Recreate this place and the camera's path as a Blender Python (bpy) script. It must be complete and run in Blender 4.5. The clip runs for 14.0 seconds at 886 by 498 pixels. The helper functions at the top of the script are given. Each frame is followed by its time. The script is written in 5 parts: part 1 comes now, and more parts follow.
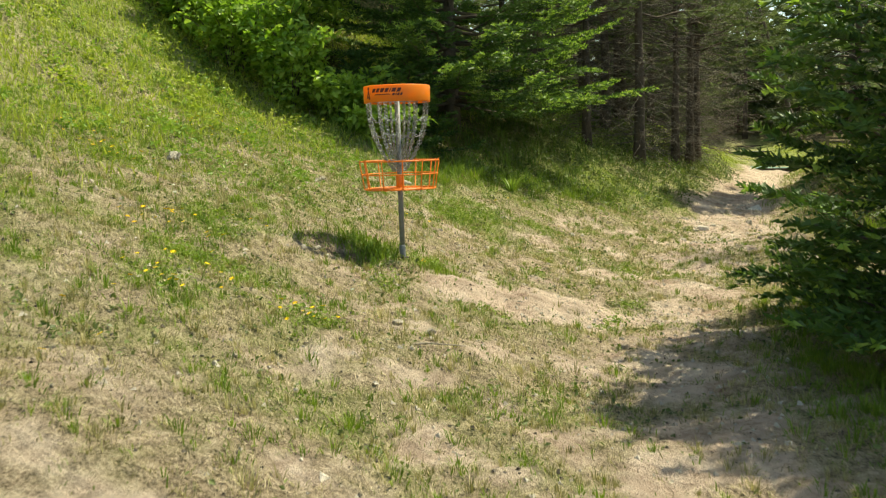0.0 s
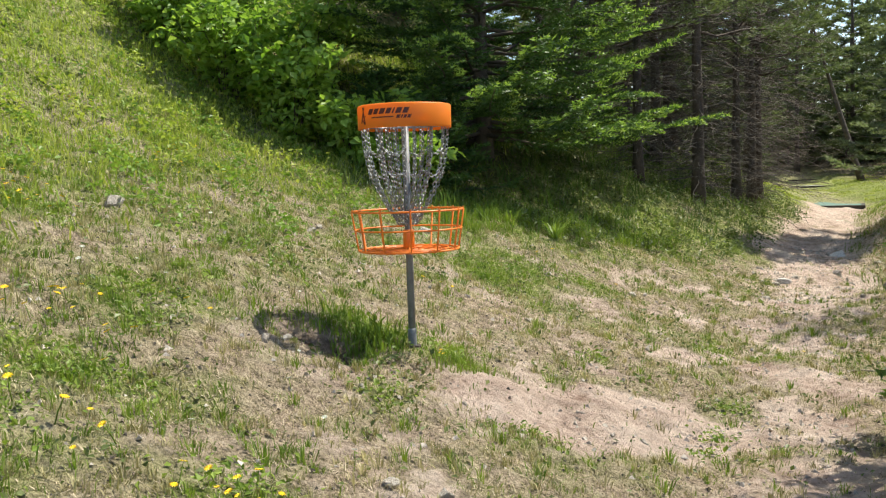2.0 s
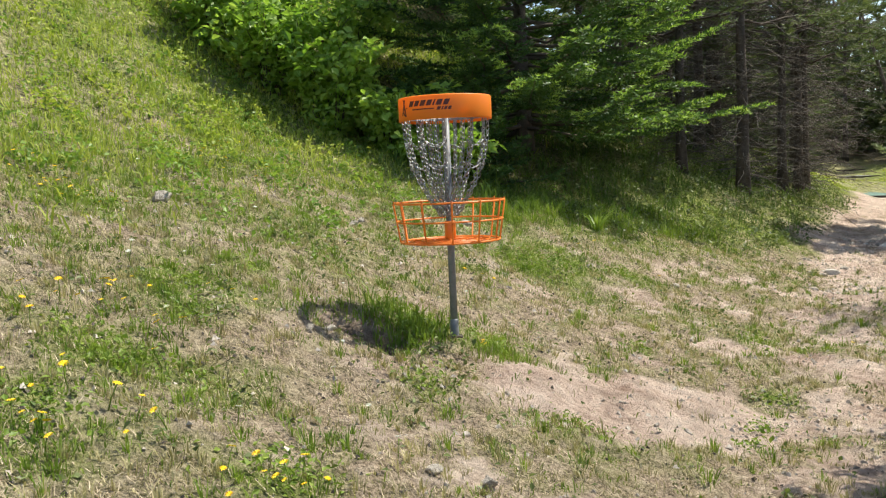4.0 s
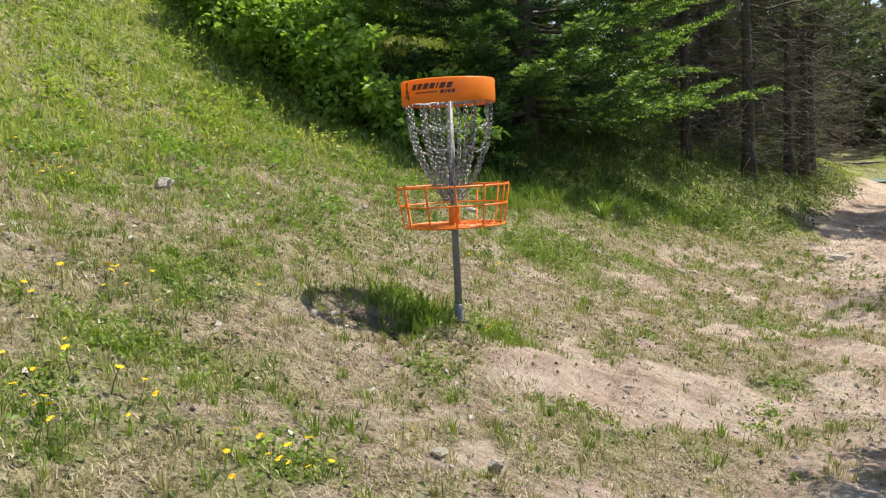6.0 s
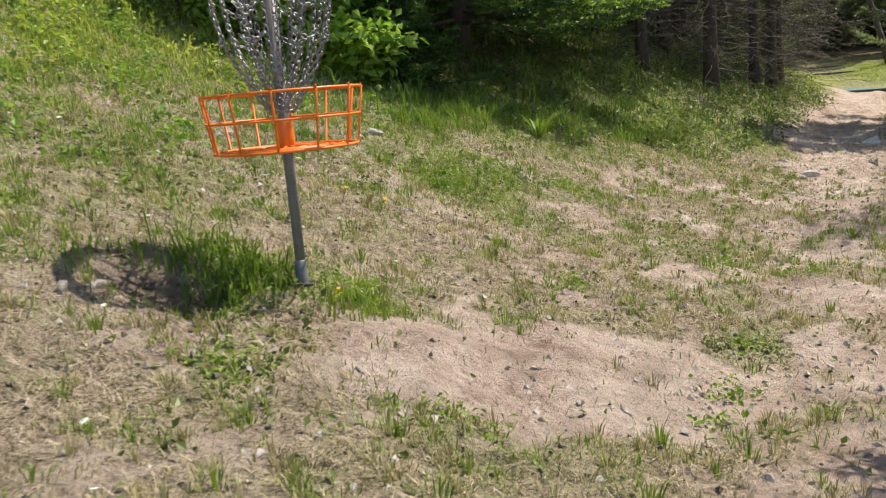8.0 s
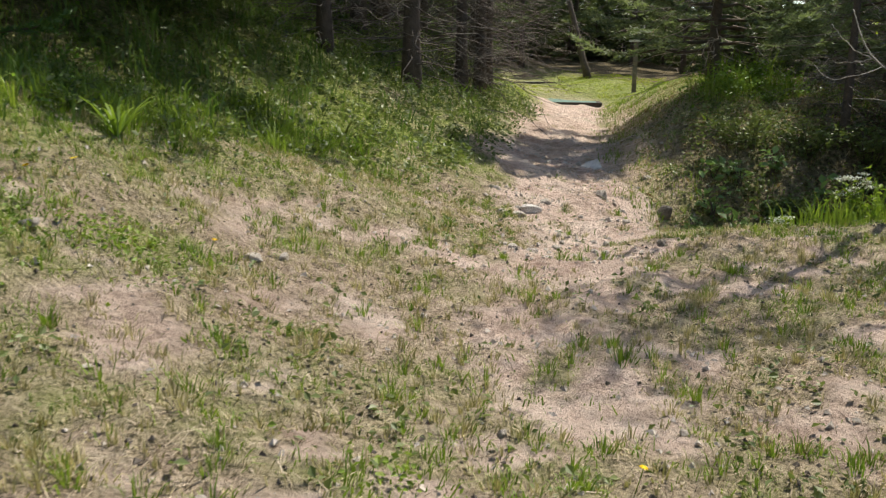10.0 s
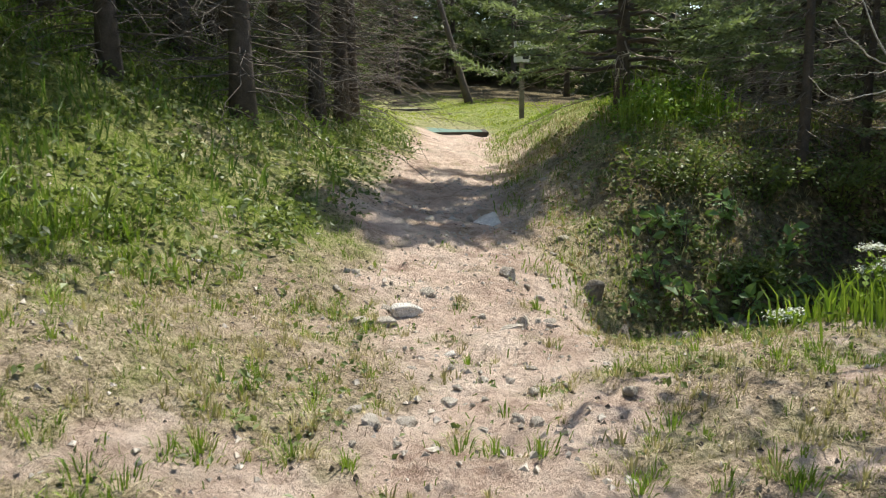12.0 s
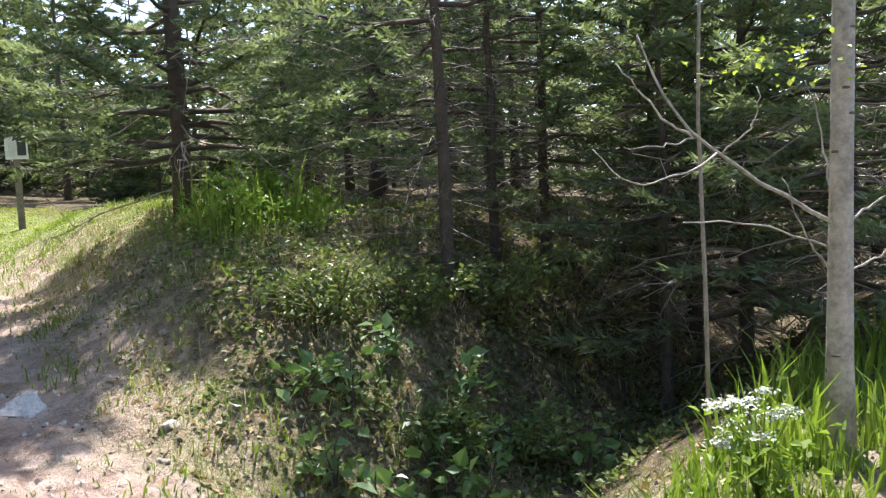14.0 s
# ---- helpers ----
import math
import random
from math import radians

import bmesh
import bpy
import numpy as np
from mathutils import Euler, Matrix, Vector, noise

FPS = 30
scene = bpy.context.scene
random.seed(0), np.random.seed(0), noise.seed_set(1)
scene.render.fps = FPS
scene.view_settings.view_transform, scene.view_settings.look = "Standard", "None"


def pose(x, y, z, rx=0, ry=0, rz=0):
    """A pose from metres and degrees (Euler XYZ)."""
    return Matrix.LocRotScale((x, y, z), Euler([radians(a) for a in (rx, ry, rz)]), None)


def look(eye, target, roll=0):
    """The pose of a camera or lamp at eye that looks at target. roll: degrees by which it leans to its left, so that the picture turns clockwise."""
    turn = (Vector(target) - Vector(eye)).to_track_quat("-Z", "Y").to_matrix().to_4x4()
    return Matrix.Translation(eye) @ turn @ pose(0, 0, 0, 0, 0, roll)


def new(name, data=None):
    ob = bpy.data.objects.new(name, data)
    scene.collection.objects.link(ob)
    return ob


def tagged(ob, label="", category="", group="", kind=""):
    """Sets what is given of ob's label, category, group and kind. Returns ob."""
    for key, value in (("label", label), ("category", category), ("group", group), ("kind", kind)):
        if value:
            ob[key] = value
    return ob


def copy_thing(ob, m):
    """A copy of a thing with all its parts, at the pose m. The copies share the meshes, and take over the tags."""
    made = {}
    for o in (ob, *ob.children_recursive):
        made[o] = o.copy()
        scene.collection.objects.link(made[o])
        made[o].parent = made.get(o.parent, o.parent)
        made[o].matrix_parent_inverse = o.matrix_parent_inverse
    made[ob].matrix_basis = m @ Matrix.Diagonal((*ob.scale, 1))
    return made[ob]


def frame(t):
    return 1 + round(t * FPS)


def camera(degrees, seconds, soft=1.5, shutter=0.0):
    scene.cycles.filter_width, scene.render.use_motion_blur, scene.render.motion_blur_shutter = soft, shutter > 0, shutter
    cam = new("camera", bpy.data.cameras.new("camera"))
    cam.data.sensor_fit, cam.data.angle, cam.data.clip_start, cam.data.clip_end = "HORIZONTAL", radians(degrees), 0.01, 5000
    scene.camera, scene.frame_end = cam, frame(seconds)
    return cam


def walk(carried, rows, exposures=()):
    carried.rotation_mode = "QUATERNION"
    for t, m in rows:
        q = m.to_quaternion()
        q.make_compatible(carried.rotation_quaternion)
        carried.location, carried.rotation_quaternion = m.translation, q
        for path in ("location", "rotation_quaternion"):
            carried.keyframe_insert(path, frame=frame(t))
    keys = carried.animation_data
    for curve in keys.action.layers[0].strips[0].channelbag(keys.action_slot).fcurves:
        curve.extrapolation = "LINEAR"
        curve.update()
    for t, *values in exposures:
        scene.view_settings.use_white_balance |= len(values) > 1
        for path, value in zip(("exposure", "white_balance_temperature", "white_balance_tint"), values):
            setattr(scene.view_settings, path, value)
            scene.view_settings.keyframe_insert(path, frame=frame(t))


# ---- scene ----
cam = camera(54.5, 14.0, soft=1.25, shutter=0.12)
PATH = [
    (0, (0.745, 0.800, 1.371), (0.585, 2.779, 1.126), -1.81),
    (0.1, (0.723, 1.090, 1.373), (0.565, 3.070, 1.143), -1.89),
    (0.2, (0.700, 1.380, 1.375), (0.545, 3.362, 1.160), -1.97),
    (0.3, (0.678, 1.670, 1.378), (0.526, 3.653, 1.177), -2.04),
    (0.4, (0.655, 1.960, 1.380), (0.506, 3.945, 1.194), -2.12),
    (0.5, (0.633, 2.250, 1.382), (0.486, 4.236, 1.211), -2.20),
    (0.6, (0.636, 2.415, 1.388), (0.482, 4.401, 1.217), -2.15),
    (0.8, (0.641, 2.600, 1.399), (0.473, 4.585, 1.228), -2.04),
    (1, (0.646, 2.712, 1.411), (0.464, 4.696, 1.239), -1.94),
    (1.5, (0.627, 2.795, 1.425), (0.420, 4.778, 1.257), -1.97),
    (2, (0.627, 2.836, 1.422), (0.393, 4.816, 1.255), -1.91),
    (2.5, (0.620, 2.826, 1.424), (0.369, 4.803, 1.256), -2.13),
    (3, (0.620, 2.827, 1.424), (0.358, 4.803, 1.258), -2.14),
    (3.2, (0.622, 2.809, 1.422), (0.342, 4.783, 1.257), -2.27),
    (5.5, (0.632, 2.813, 1.366), (0.283, 4.772, 1.168), -2.76),
    (6, (0.627, 2.835, 1.368), (0.286, 4.796, 1.171), -2.95),
    (6.5, (0.615, 2.883, 1.358), (0.282, 4.843, 1.138), -3.34),
    (7, (0.630, 3.027, 1.327), (0.309, 4.980, 1.041), -4.32),
    (7.2, (0.673, 3.177, 1.296), (0.354, 5.127, 0.984), -4.92),
    (9.3, (1.349, 6.592, 1.077), (1.244, 8.550, 0.685), -1.64),
    (9.5, (1.400, 6.839, 1.058), (1.390, 8.799, 0.660), -1.11),
    (9.7, (1.485, 7.105, 1.049), (1.684, 9.053, 0.642), 0.07),
    (10, (1.592, 7.517, 1.075), (1.976, 9.436, 0.663), 0.72),
    (10.5, (1.807, 8.133, 1.087), (2.366, 10.019, 0.726), 0.15),
    (11, (2.012, 8.726, 1.074), (2.571, 10.618, 0.749), -0.76),
    (11.5, (2.231, 9.391, 1.077), (2.817, 11.271, 0.727), -0.62),
    (12, (2.429, 9.992, 1.076), (3.067, 11.854, 0.723), -0.65),
    (12.5, (2.593, 10.633, 1.085), (3.443, 12.408, 0.727), 0.13),
    (13, (2.813, 11.241, 1.113), (3.933, 12.857, 0.749), -0.10),
    (13.2, (2.872, 11.473, 1.116), (4.104, 13.011, 0.772), -0.56),
    (13.5, (2.968, 11.820, 1.107), (4.371, 13.229, 0.890), -2.06),
    (14, (3.148, 12.350, 1.072), (4.703, 13.597, 0.912), -2.57),
]
walk(cam, [(t, look(eye, target, roll)) for t, eye, target, roll in PATH], exposures=((0.0, 0.54, 8300, -8), (0.5, 0.62, 6900, 6), (1.5, 0.60, 6750, 6), (7.0, 0.47, 6800, 8), (9.5, 0.40, 6750, 11), (10.2, 0.40, 6750, 9), (11.0, 0.64, 6650, 6), (12.5, 0.66, 6600, 7), (13.5, 1.08, 6300, 11), (14.0, 1.46, 6150, 15)))


# ---- light ----
SUN_EL, SUN_AZ = 60.0, 56.0          # degrees up; degrees from +y towards +x
world = bpy.data.worlds.new("sky")
scene.world = world
world.use_nodes = True
wn = world.node_tree
sky = wn.nodes.new("ShaderNodeTexSky")
sky.sky_type = "NISHITA"
sky.sun_disc = False
sky.sun_elevation, sky.sun_rotation = radians(SUN_EL), radians(SUN_AZ)
wn.links.new(sky.outputs[0], wn.nodes["Background"].inputs[0])
wn.nodes["Background"].inputs[1].default_value = 0.15
sun_data = bpy.data.lights.new("sun", "SUN")
sun_data.energy, sun_data.angle, sun_data.color = 5.0, radians(0.53), (1.0, 0.95, 0.86)
sun = new("sun", sun_data)
sun_way = Vector((math.sin(radians(SUN_AZ)) * math.cos(radians(SUN_EL)), math.cos(radians(SUN_AZ)) * math.cos(radians(SUN_EL)), math.sin(radians(SUN_EL))))
sun.matrix_world = look(sun_way * 60, (0, 0, 0))

# ---- the lie of the land ----
PY = (-60, 0, 4, 6.8, 10, 11.3, 13.1, 16.5, 19.6, 23.8, 27, 33, 45, 90)
PX = (-6, 0.9, 1.5, 2.0, 2.6, 3.0, 3.8, 4.7, 5.8, 7.4, 8.2, 9.3, 11.5, 18)
ZY = (-60, 0, 7, 10, 12.5, 14, 16.5, 20, 24, 27, 33, 37, 46, 90)
ZZ = (-0.3, -0.1, -0.1, -0.1, -0.08, -0.14, 0.02, 0.18, 0.34, 0.40, 0.58, 0.70, 1.5, 2.6)


def step(a, b, v):
    k = np.clip((v - a) / (b - a), 0, 1)
    return k * k * (3 - 2 * k)


def wave(x, y, size, seed=0):
    """Smooth unevenness between -1 and 1, from crossed waves."""
    rs = np.random.RandomState(seed)
    out = np.zeros_like(np.asarray(x, float))
    for k in range(7):
        a, p, f = rs.uniform(0, 6.28), rs.uniform(0, 6.28), rs.uniform(0.6, 1.7) * 6.28 / size
        out = out + np.sin((x * math.cos(a) + y * math.sin(a)) * f + p + 1.3 * np.sin((y * math.cos(a) - x * math.sin(a)) * f * 0.7 + p * 2))
    return out / 3.6


def trail_x(y):
    return np.interp(y, PY, PX)


def height(x, y):
    x, y = np.asarray(x, float), np.asarray(y, float)
    v = x - trail_x(y)
    u = np.maximum(-v - 0.15, 0)
    far = step(13, 17, y)
    k, c = 0.50 + 0.1 * far, 1.5 - 0.9 * far
    left = k * (np.sqrt(u * u + c * c) - c)
    left = 6.5 * (1 - np.exp(-left / 6.5)) * (1 - 0.75 * step(26, 40, y))
    left = left + 0.5 * (np.sqrt(np.maximum(u - 5.5, 0) ** 2 + 1.0) - 1.0) * (1 - step(30, 44, y)) * (1 - step(14, 30, u))
    r = np.maximum(v, 0)
    right = 0.055 * np.minimum(np.maximum(r - 0.7, 0), 6) * (1 - step(13, 15, y))
    berm = 0.72 * step(0.45, 2.3, v) * step(14.9, 17.4, y) - 0.5 * step(21, 27, y) * step(0.45, 2.3, v)
    mound = 0.05 * np.exp(-((x - 5.4) ** 2 / 2.2 + (y - 12.5) ** 2 / 0.9))
    gx = 14.52 + 0.10 * (x - 4.8)
    gully = -0.62 * step(4.35, 5.5, x) * np.exp(-((y - gx) / 0.70) ** 2)
    pit = -0.15 * np.exp(-((x + 0.60) ** 2 / 0.075) ** 2 - ((y - 7.37) ** 2 / 0.028) ** 2)
    rough = 0.022 * wave(x, y, 0.9, 3) + 0.012 * wave(x, y, 0.35, 4) + 0.006 * wave(x, y, 0.15, 7) + 0.05 * wave(x, y, 3.1, 5)
    worn = 0.016 * wave(x, y, 0.24, 6) * (1 - step(0.6, 1.2, np.abs(v))) * step(11, 13, y) * (1 - step(22, 24, y))
    far_hill = 10 * step(60, 220, np.hypot(x, y - 10))
    return np.interp(y, ZY, ZZ) + left + right + berm + mound + gully + pit + rough + worn + far_hill


def gz(x, y):
    return float(height(x, y))


def bare(x, y):
    """How much bare sand shows, 0 to 1."""
    v = x - trail_x(y)
    mott = 0.5 + 0.5 * wave(x, y, 0.7, 14) + 0.3 * wave(x, y, 0.22, 15)
    width = 0.2 + 0.3 * step(12.3, 14, y) + 0.2 * wave(x, y, 2.3, 11) + 0.1 * wave(x, y, 0.6, 16)
    trail = (1 - step(width, width + 0.45, np.abs(v + 0.05))) * np.clip(0.55 + 0.85 * mott, 0.3, 1)
    a, b = (x - 0.98) * 0.86 + (y - 7.55) * 0.5, -(x - 0.98) * 0.5 + (y - 7.55) * 0.86
    patch = 1 - step(0.8, 1.15, np.sqrt((a / 1.08) ** 2 + (b / 0.52) ** 2) + 0.16 * wave(x, y, 0.5, 12))
    trail = trail * (1 - (1 - step(10.5, 13, y)) * step(-0.25, 0.55, wave(x, y, 0.8, 17) + 0.5 * wave(x, y, 0.25, 18)) * 0.85)
    scuff = (0.8 - 0.55 * step(0.5, 1.2, v) * (1 - step(7, 10, y))) * step(0.3, 0.95, 0.6 * wave(x, y, 1.5, 13) + 0.75 * mott) * (1 - 0.75 * step(0.8, 4.5, -v)) * (1 - step(12.5, 14.5, y))
    pit = np.exp(-((x + 0.62) ** 2 / 0.12 + (y - 7.35) ** 2 / 0.06))
    lawn = step(24.5, 27, y)
    berm = 0.7 * step(0.3, 0.6, v) * (1 - step(1.0, 1.9, v)) * step(15.6, 17, y) * (1 - step(21, 24, y)) * np.clip(0.3 + mott, 0, 1)
    return np.clip(np.maximum.reduce([trail * (1 - 0.8 * lawn), patch, scuff, pit, berm]), 0, 1)


TUFTS = ((-1.39, 6.99, 0.22), (-1.24, 6.64, 0.14), (-1.0, 6.11, 0.12), (-0.15, 6.86, 0.14), (-1.34, 7.56, 0.14), (1.77, 8.31, 0.13), (1.6, 7.75, 0.14), (1.45, 7.4, 0.12),
         (0.53, 6.92, 0.14), (-0.39, 5.5, 0.2), (-1.3, 5.95, 0.25), (-2.5, 7.8, 0.25), (-0.42, 7.72, 0.2), (-0.27, 7.62, 0.16), (0.06, 7.85, 0.13), (0.12, 7.66, 0.11), (0.37, 11.0, 0.35), (1.0, 11.2, 0.3), (0.05, 10.6, 0.4), (-1.15, 5.3, 0.22), (1.9, 9.6, 0.14), (0.95, 8.75, 0.12))


def edge_wood(x):
    """Where the tall growth at the foot of the wood begins."""
    return np.interp(x, (-9, -4.7, -3.5, -2, -0.6, 0.4, 0.9, 1.5, 2.5, 3.3, 4.2, 5.2), (14.5, 13.4, 12.5, 12.2, 11.4, 12.05, 12.7, 13.7, 14.3, 15.3, 17.2, 20.0))


def lush(x, y):
    """How green and tall the growth is, 0 to 1."""
    v = x - trail_x(y)
    g = 0.19 + 0.2 * step(0.4, 1.2, v) * (1 - step(8, 11, y)) + 0.26 * wave(x, y, 0.9, 21) + 0.22 * wave(x, y, 2.9, 22) + 0.2 * wave(x, y, 0.3, 23)
    g = g + 0.45 * step(2.0, 6.0, -v) + 0.3 * step(9.0, 12.5, y) * step(1.5, 2.6, -v) + 0.6 * step(-0.5, 0.6, y - edge_wood(x)) + 0.8 * step(23, 26, y)
    for a, b, r in TUFTS:
        g = g + 1.2 * np.exp(-((x - a) ** 2 + (y - b) ** 2) / (r * r))
    g = g + 0.5 * step(5.3, 6.4, x) * step(12.3, 13.2, y)
    return np.clip(g, 0, 1) * (1 - 0.85 * bare(x, y))

# ---- materials ----
def nodes_of(name):
    m = bpy.data.materials.new(name)
    m.use_nodes = True
    t = m.node_tree
    return m, t, t.nodes["Principled BSDF"], t.nodes["Material Output"]


def link(t, a, b):
    t.links.new(a, b)


def noise_node(t, size, detail=5.0, rough=0.6, vec=None):
    n = t.nodes.new("ShaderNodeTexNoise")
    n.inputs["Scale"].default_value, n.inputs["Detail"].default_value, n.inputs["Roughness"].default_value = 1.0 / size, detail, rough
    if vec is None:
        vec = t.nodes.new("ShaderNodeNewGeometry").outputs["Position"]
    link(t, vec, n.inputs["Vector"])
    return n.outputs["Fac"]


def ramp(t, fac, stops):
    r = t.nodes.new("ShaderNodeValToRGB")
    el = r.color_ramp.elements
    while len(el) < len(stops):
        el.new(0.5)
    for e, (p, c) in zip(el, stops):
        e.position, e.color = p, (*c, 1)
    link(t, fac, r.inputs[0])
    return r.outputs[0]


def mix(t, fac, a, b, how="MIX"):
    n = t.nodes.new("ShaderNodeMix")
    n.data_type, n.blend_type = "RGBA", how
    for sock, value in ((n.inputs[0], fac), (n.inputs[6], a), (n.inputs[7], b)):
        if isinstance(value, (int, float)):
            sock.default_value = value
        elif isinstance(value, tuple):
            sock.default_value = (*value, 1)
        else:
            link(t, value, sock)
    return n.outputs[2]


def bump(t, bsdf, fac, strength, dist):
    b = t.nodes.new("ShaderNodeBump")
    b.inputs["Strength"].default_value, b.inputs["Distance"].default_value = strength, dist
    link(t, fac, b.inputs["Height"])
    link(t, b.outputs[0], bsdf.inputs["Normal"])


def surface(name, dark, light, size, rough=0.8, relief=0.4, metal=0.0, fine=None, own=0.25):
    """Two-scale mottled surface: broad stains and fine grain, with a shade of its own for each object."""
    m, t, p, _ = nodes_of(name)
    local = t.nodes.new("ShaderNodeTexCoord").outputs["Object"]
    a = noise_node(t, size, vec=local)
    f = noise_node(t, fine or size / 9, vec=local)
    c = ramp(t, a, [(0.32, dark), (0.68, light)])
    c = mix(t, 0.45, c, ramp(t, f, [(0.3, dark), (0.7, light)]))
    info = t.nodes.new("ShaderNodeObjectInfo").outputs["Random"]
    c = mix(t, own, c, ramp(t, info, [(0, (0.25, 0.25, 0.25)), (1, (0.8, 0.78, 0.75))]), "OVERLAY")
    link(t, c, p.inputs["Base Color"])
    p.inputs["Roughness"].default_value, p.inputs["Metallic"].default_value = rough, metal
    if relief:
        bump(t, p, f, relief, size / 12)
    return m


def foliage(name, stops, through_light=0.3, rough=0.55, size=0.6):
    """Leaves, needles and blades: each one its own shade, drifting over a larger scale, light shining through."""
    m, t, p, out = nodes_of(name)
    isl = t.nodes.new("ShaderNodeNewGeometry").outputs["Random Per Island"]
    c = ramp(t, isl, stops)
    drift = noise_node(t, size, 3)
    c = mix(t, 0.5, c, ramp(t, drift, [(0.3, stops[0][1]), (0.7, stops[-1][1])]))
    link(t, c, p.inputs["Base Color"])
    p.inputs["Roughness"].default_value = rough
    p.inputs["Specular IOR Level"].default_value = 0.35
    tr = t.nodes.new("ShaderNodeBsdfTranslucent")
    link(t, mix(t, 0.5, c, (0.5, 0.6, 0.05), "SOFT_LIGHT"), tr.inputs[0])
    ms = t.nodes.new("ShaderNodeMixShader")
    ms.inputs[0].default_value = through_light
    link(t, p.outputs[0], ms.inputs[1])
    link(t, tr.outputs[0], ms.inputs[2])
    link(t, ms.outputs[0], out.inputs[0])
    return m


def ground_material():
    m, t, p, _ = nodes_of("turf_and_sand")

    def attribute(name):
        a = t.nodes.new("ShaderNodeAttribute")
        a.attribute_name = name
        return a.outputs["Fac"]

    def math_node(op, a, b):
        n = t.nodes.new("ShaderNodeMath")
        n.operation, n.use_clamp = op, True
        for sock, v in zip(n.inputs, (a, b)):
            if isinstance(v, (int, float)):
                sock.default_value = v
            else:
                link(t, v, sock)
        return n.outputs[0]

    n1, n2, n3 = noise_node(t, 0.5, 8, 0.65), noise_node(t, 0.07, 8, 0.72), noise_node(t, 0.014, 4, 0.7)
    sand = ramp(t, n1, [(0.32, (0.33, 0.21, 0.155)), (0.48, (0.67, 0.51, 0.415)), (0.66, (0.85, 0.725, 0.62))])
    sand = mix(t, 0.45, sand, ramp(t, n2, [(0.36, (0.16, 0.10, 0.07)), (0.49, (0.63, 0.475, 0.385)), (0.62, (0.83, 0.70, 0.59))]))
    thatch = ramp(t, n2, [(0.41, (0.07, 0.055, 0.032)), (0.5, (0.37, 0.28, 0.185)), (0.62, (0.66, 0.54, 0.40))])
    thatch = mix(t, 0.5, thatch, ramp(t, n3, [(0.40, (0.07, 0.055, 0.03)), (0.55, (0.64, 0.505, 0.38))]))
    green = ramp(t, n2, [(0.34, (0.07, 0.11, 0.02)), (0.5, (0.20, 0.26, 0.045)), (0.66, (0.38, 0.40, 0.12))])
    n4 = noise_node(t, 0.28, 6, 0.7)
    sand = mix(t, ramp(t, n4, [(0.52, (0, 0, 0)), (0.68, (0.65, 0.65, 0.65))]), sand, (0.19, 0.125, 0.088))
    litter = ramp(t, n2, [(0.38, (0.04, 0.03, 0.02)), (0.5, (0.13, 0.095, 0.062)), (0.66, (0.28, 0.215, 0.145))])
    fb = math_node("MULTIPLY_ADD", attribute("bare"), 1.6)
    fb.node.inputs[2].default_value = -0.55
    fb2 = math_node("ADD", fb, math_node("MULTIPLY", n2, 0.45))
    fb3 = math_node("MULTIPLY", fb2, math_node("MULTIPLY", attribute("bare"), 4.0))
    fg = math_node("MULTIPLY", attribute("lush"), math_node("ADD", n1, 0.35))
    c = mix(t, fg, thatch, green)
    c = mix(t, fb3, c, sand)
    # litter colour, also darkens the hole as painted shade
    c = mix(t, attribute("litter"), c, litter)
    link(t, c, p.inputs["Base Color"])
    p.inputs["Roughness"].default_value = 0.95
    p.inputs["Specular IOR Level"].default_value = 0.15
    bump(t, p, math_node("ADD", n2, math_node("MULTIPLY", n3, 0.4)), 1.0, 0.08)
    return m


M_GROUND = ground_material()
M_ORANGE = surface("orange_powder_coat", (0.80, 0.16, 0.015), (0.95, 0.26, 0.03), 0.08, 0.42, 0.05, own=0.0)
M_BAND = foliage("orange_plastic_sleeve", [(0, (0.92, 0.28, 0.035)), (1, (0.98, 0.36, 0.05))], 0.42, 0.38, 0.3)
M_LOGO = surface("maroon_print", (0.06, 0.012, 0.012), (0.14, 0.03, 0.02), 0.03, 0.5, 0.0, own=0.0)
M_STEEL = surface("galvanised_steel", (0.24, 0.25, 0.26), (0.46, 0.47, 0.48), 0.05, 0.55, 0.08, 0.7, own=0.0)
M_DEAD_DARK = surface("dead_pine_twigs", (0.06, 0.05, 0.042), (0.20, 0.17, 0.145), 0.2, 0.9, 0.3)
M_POLE = surface("dull_galvanised_pole", (0.14, 0.148, 0.155), (0.27, 0.28, 0.29), 0.06, 0.6, 0.1, 0.35, own=0.0)
M_BARK = surface("conifer_bark", (0.045, 0.035, 0.028), (0.16, 0.125, 0.10), 0.12, 0.95, 0.9)
M_DEAD = surface("dead_twigs", (0.17, 0.14, 0.115), (0.46, 0.40, 0.34), 0.2, 0.9, 0.3)
M_ASPEN = surface("aspen_bark", (0.15, 0.13, 0.11), (0.62, 0.57, 0.50), 0.16, 0.8, 0.5, fine=0.022, own=0.1)
M_SCAR = surface("bark_scars", (0.05, 0.042, 0.034), (0.17, 0.14, 0.115), 0.05, 0.95, 0.5)
M_ROCK = surface("pale_field_stone", (0.30, 0.255, 0.21), (0.72, 0.65, 0.57), 0.4, 0.92, 0.8, fine=0.06)
M_ROCK_WHITE = surface("chalky_white_stone", (0.48, 0.44, 0.40), (0.86, 0.82, 0.77), 0.5, 0.9, 0.7, fine=0.08, own=0.0)
M_ROCK_DARK = surface("weathered_boulder", (0.12, 0.10, 0.08), (0.40, 0.345, 0.285), 0.5, 0.92, 0.8, fine=0.07)
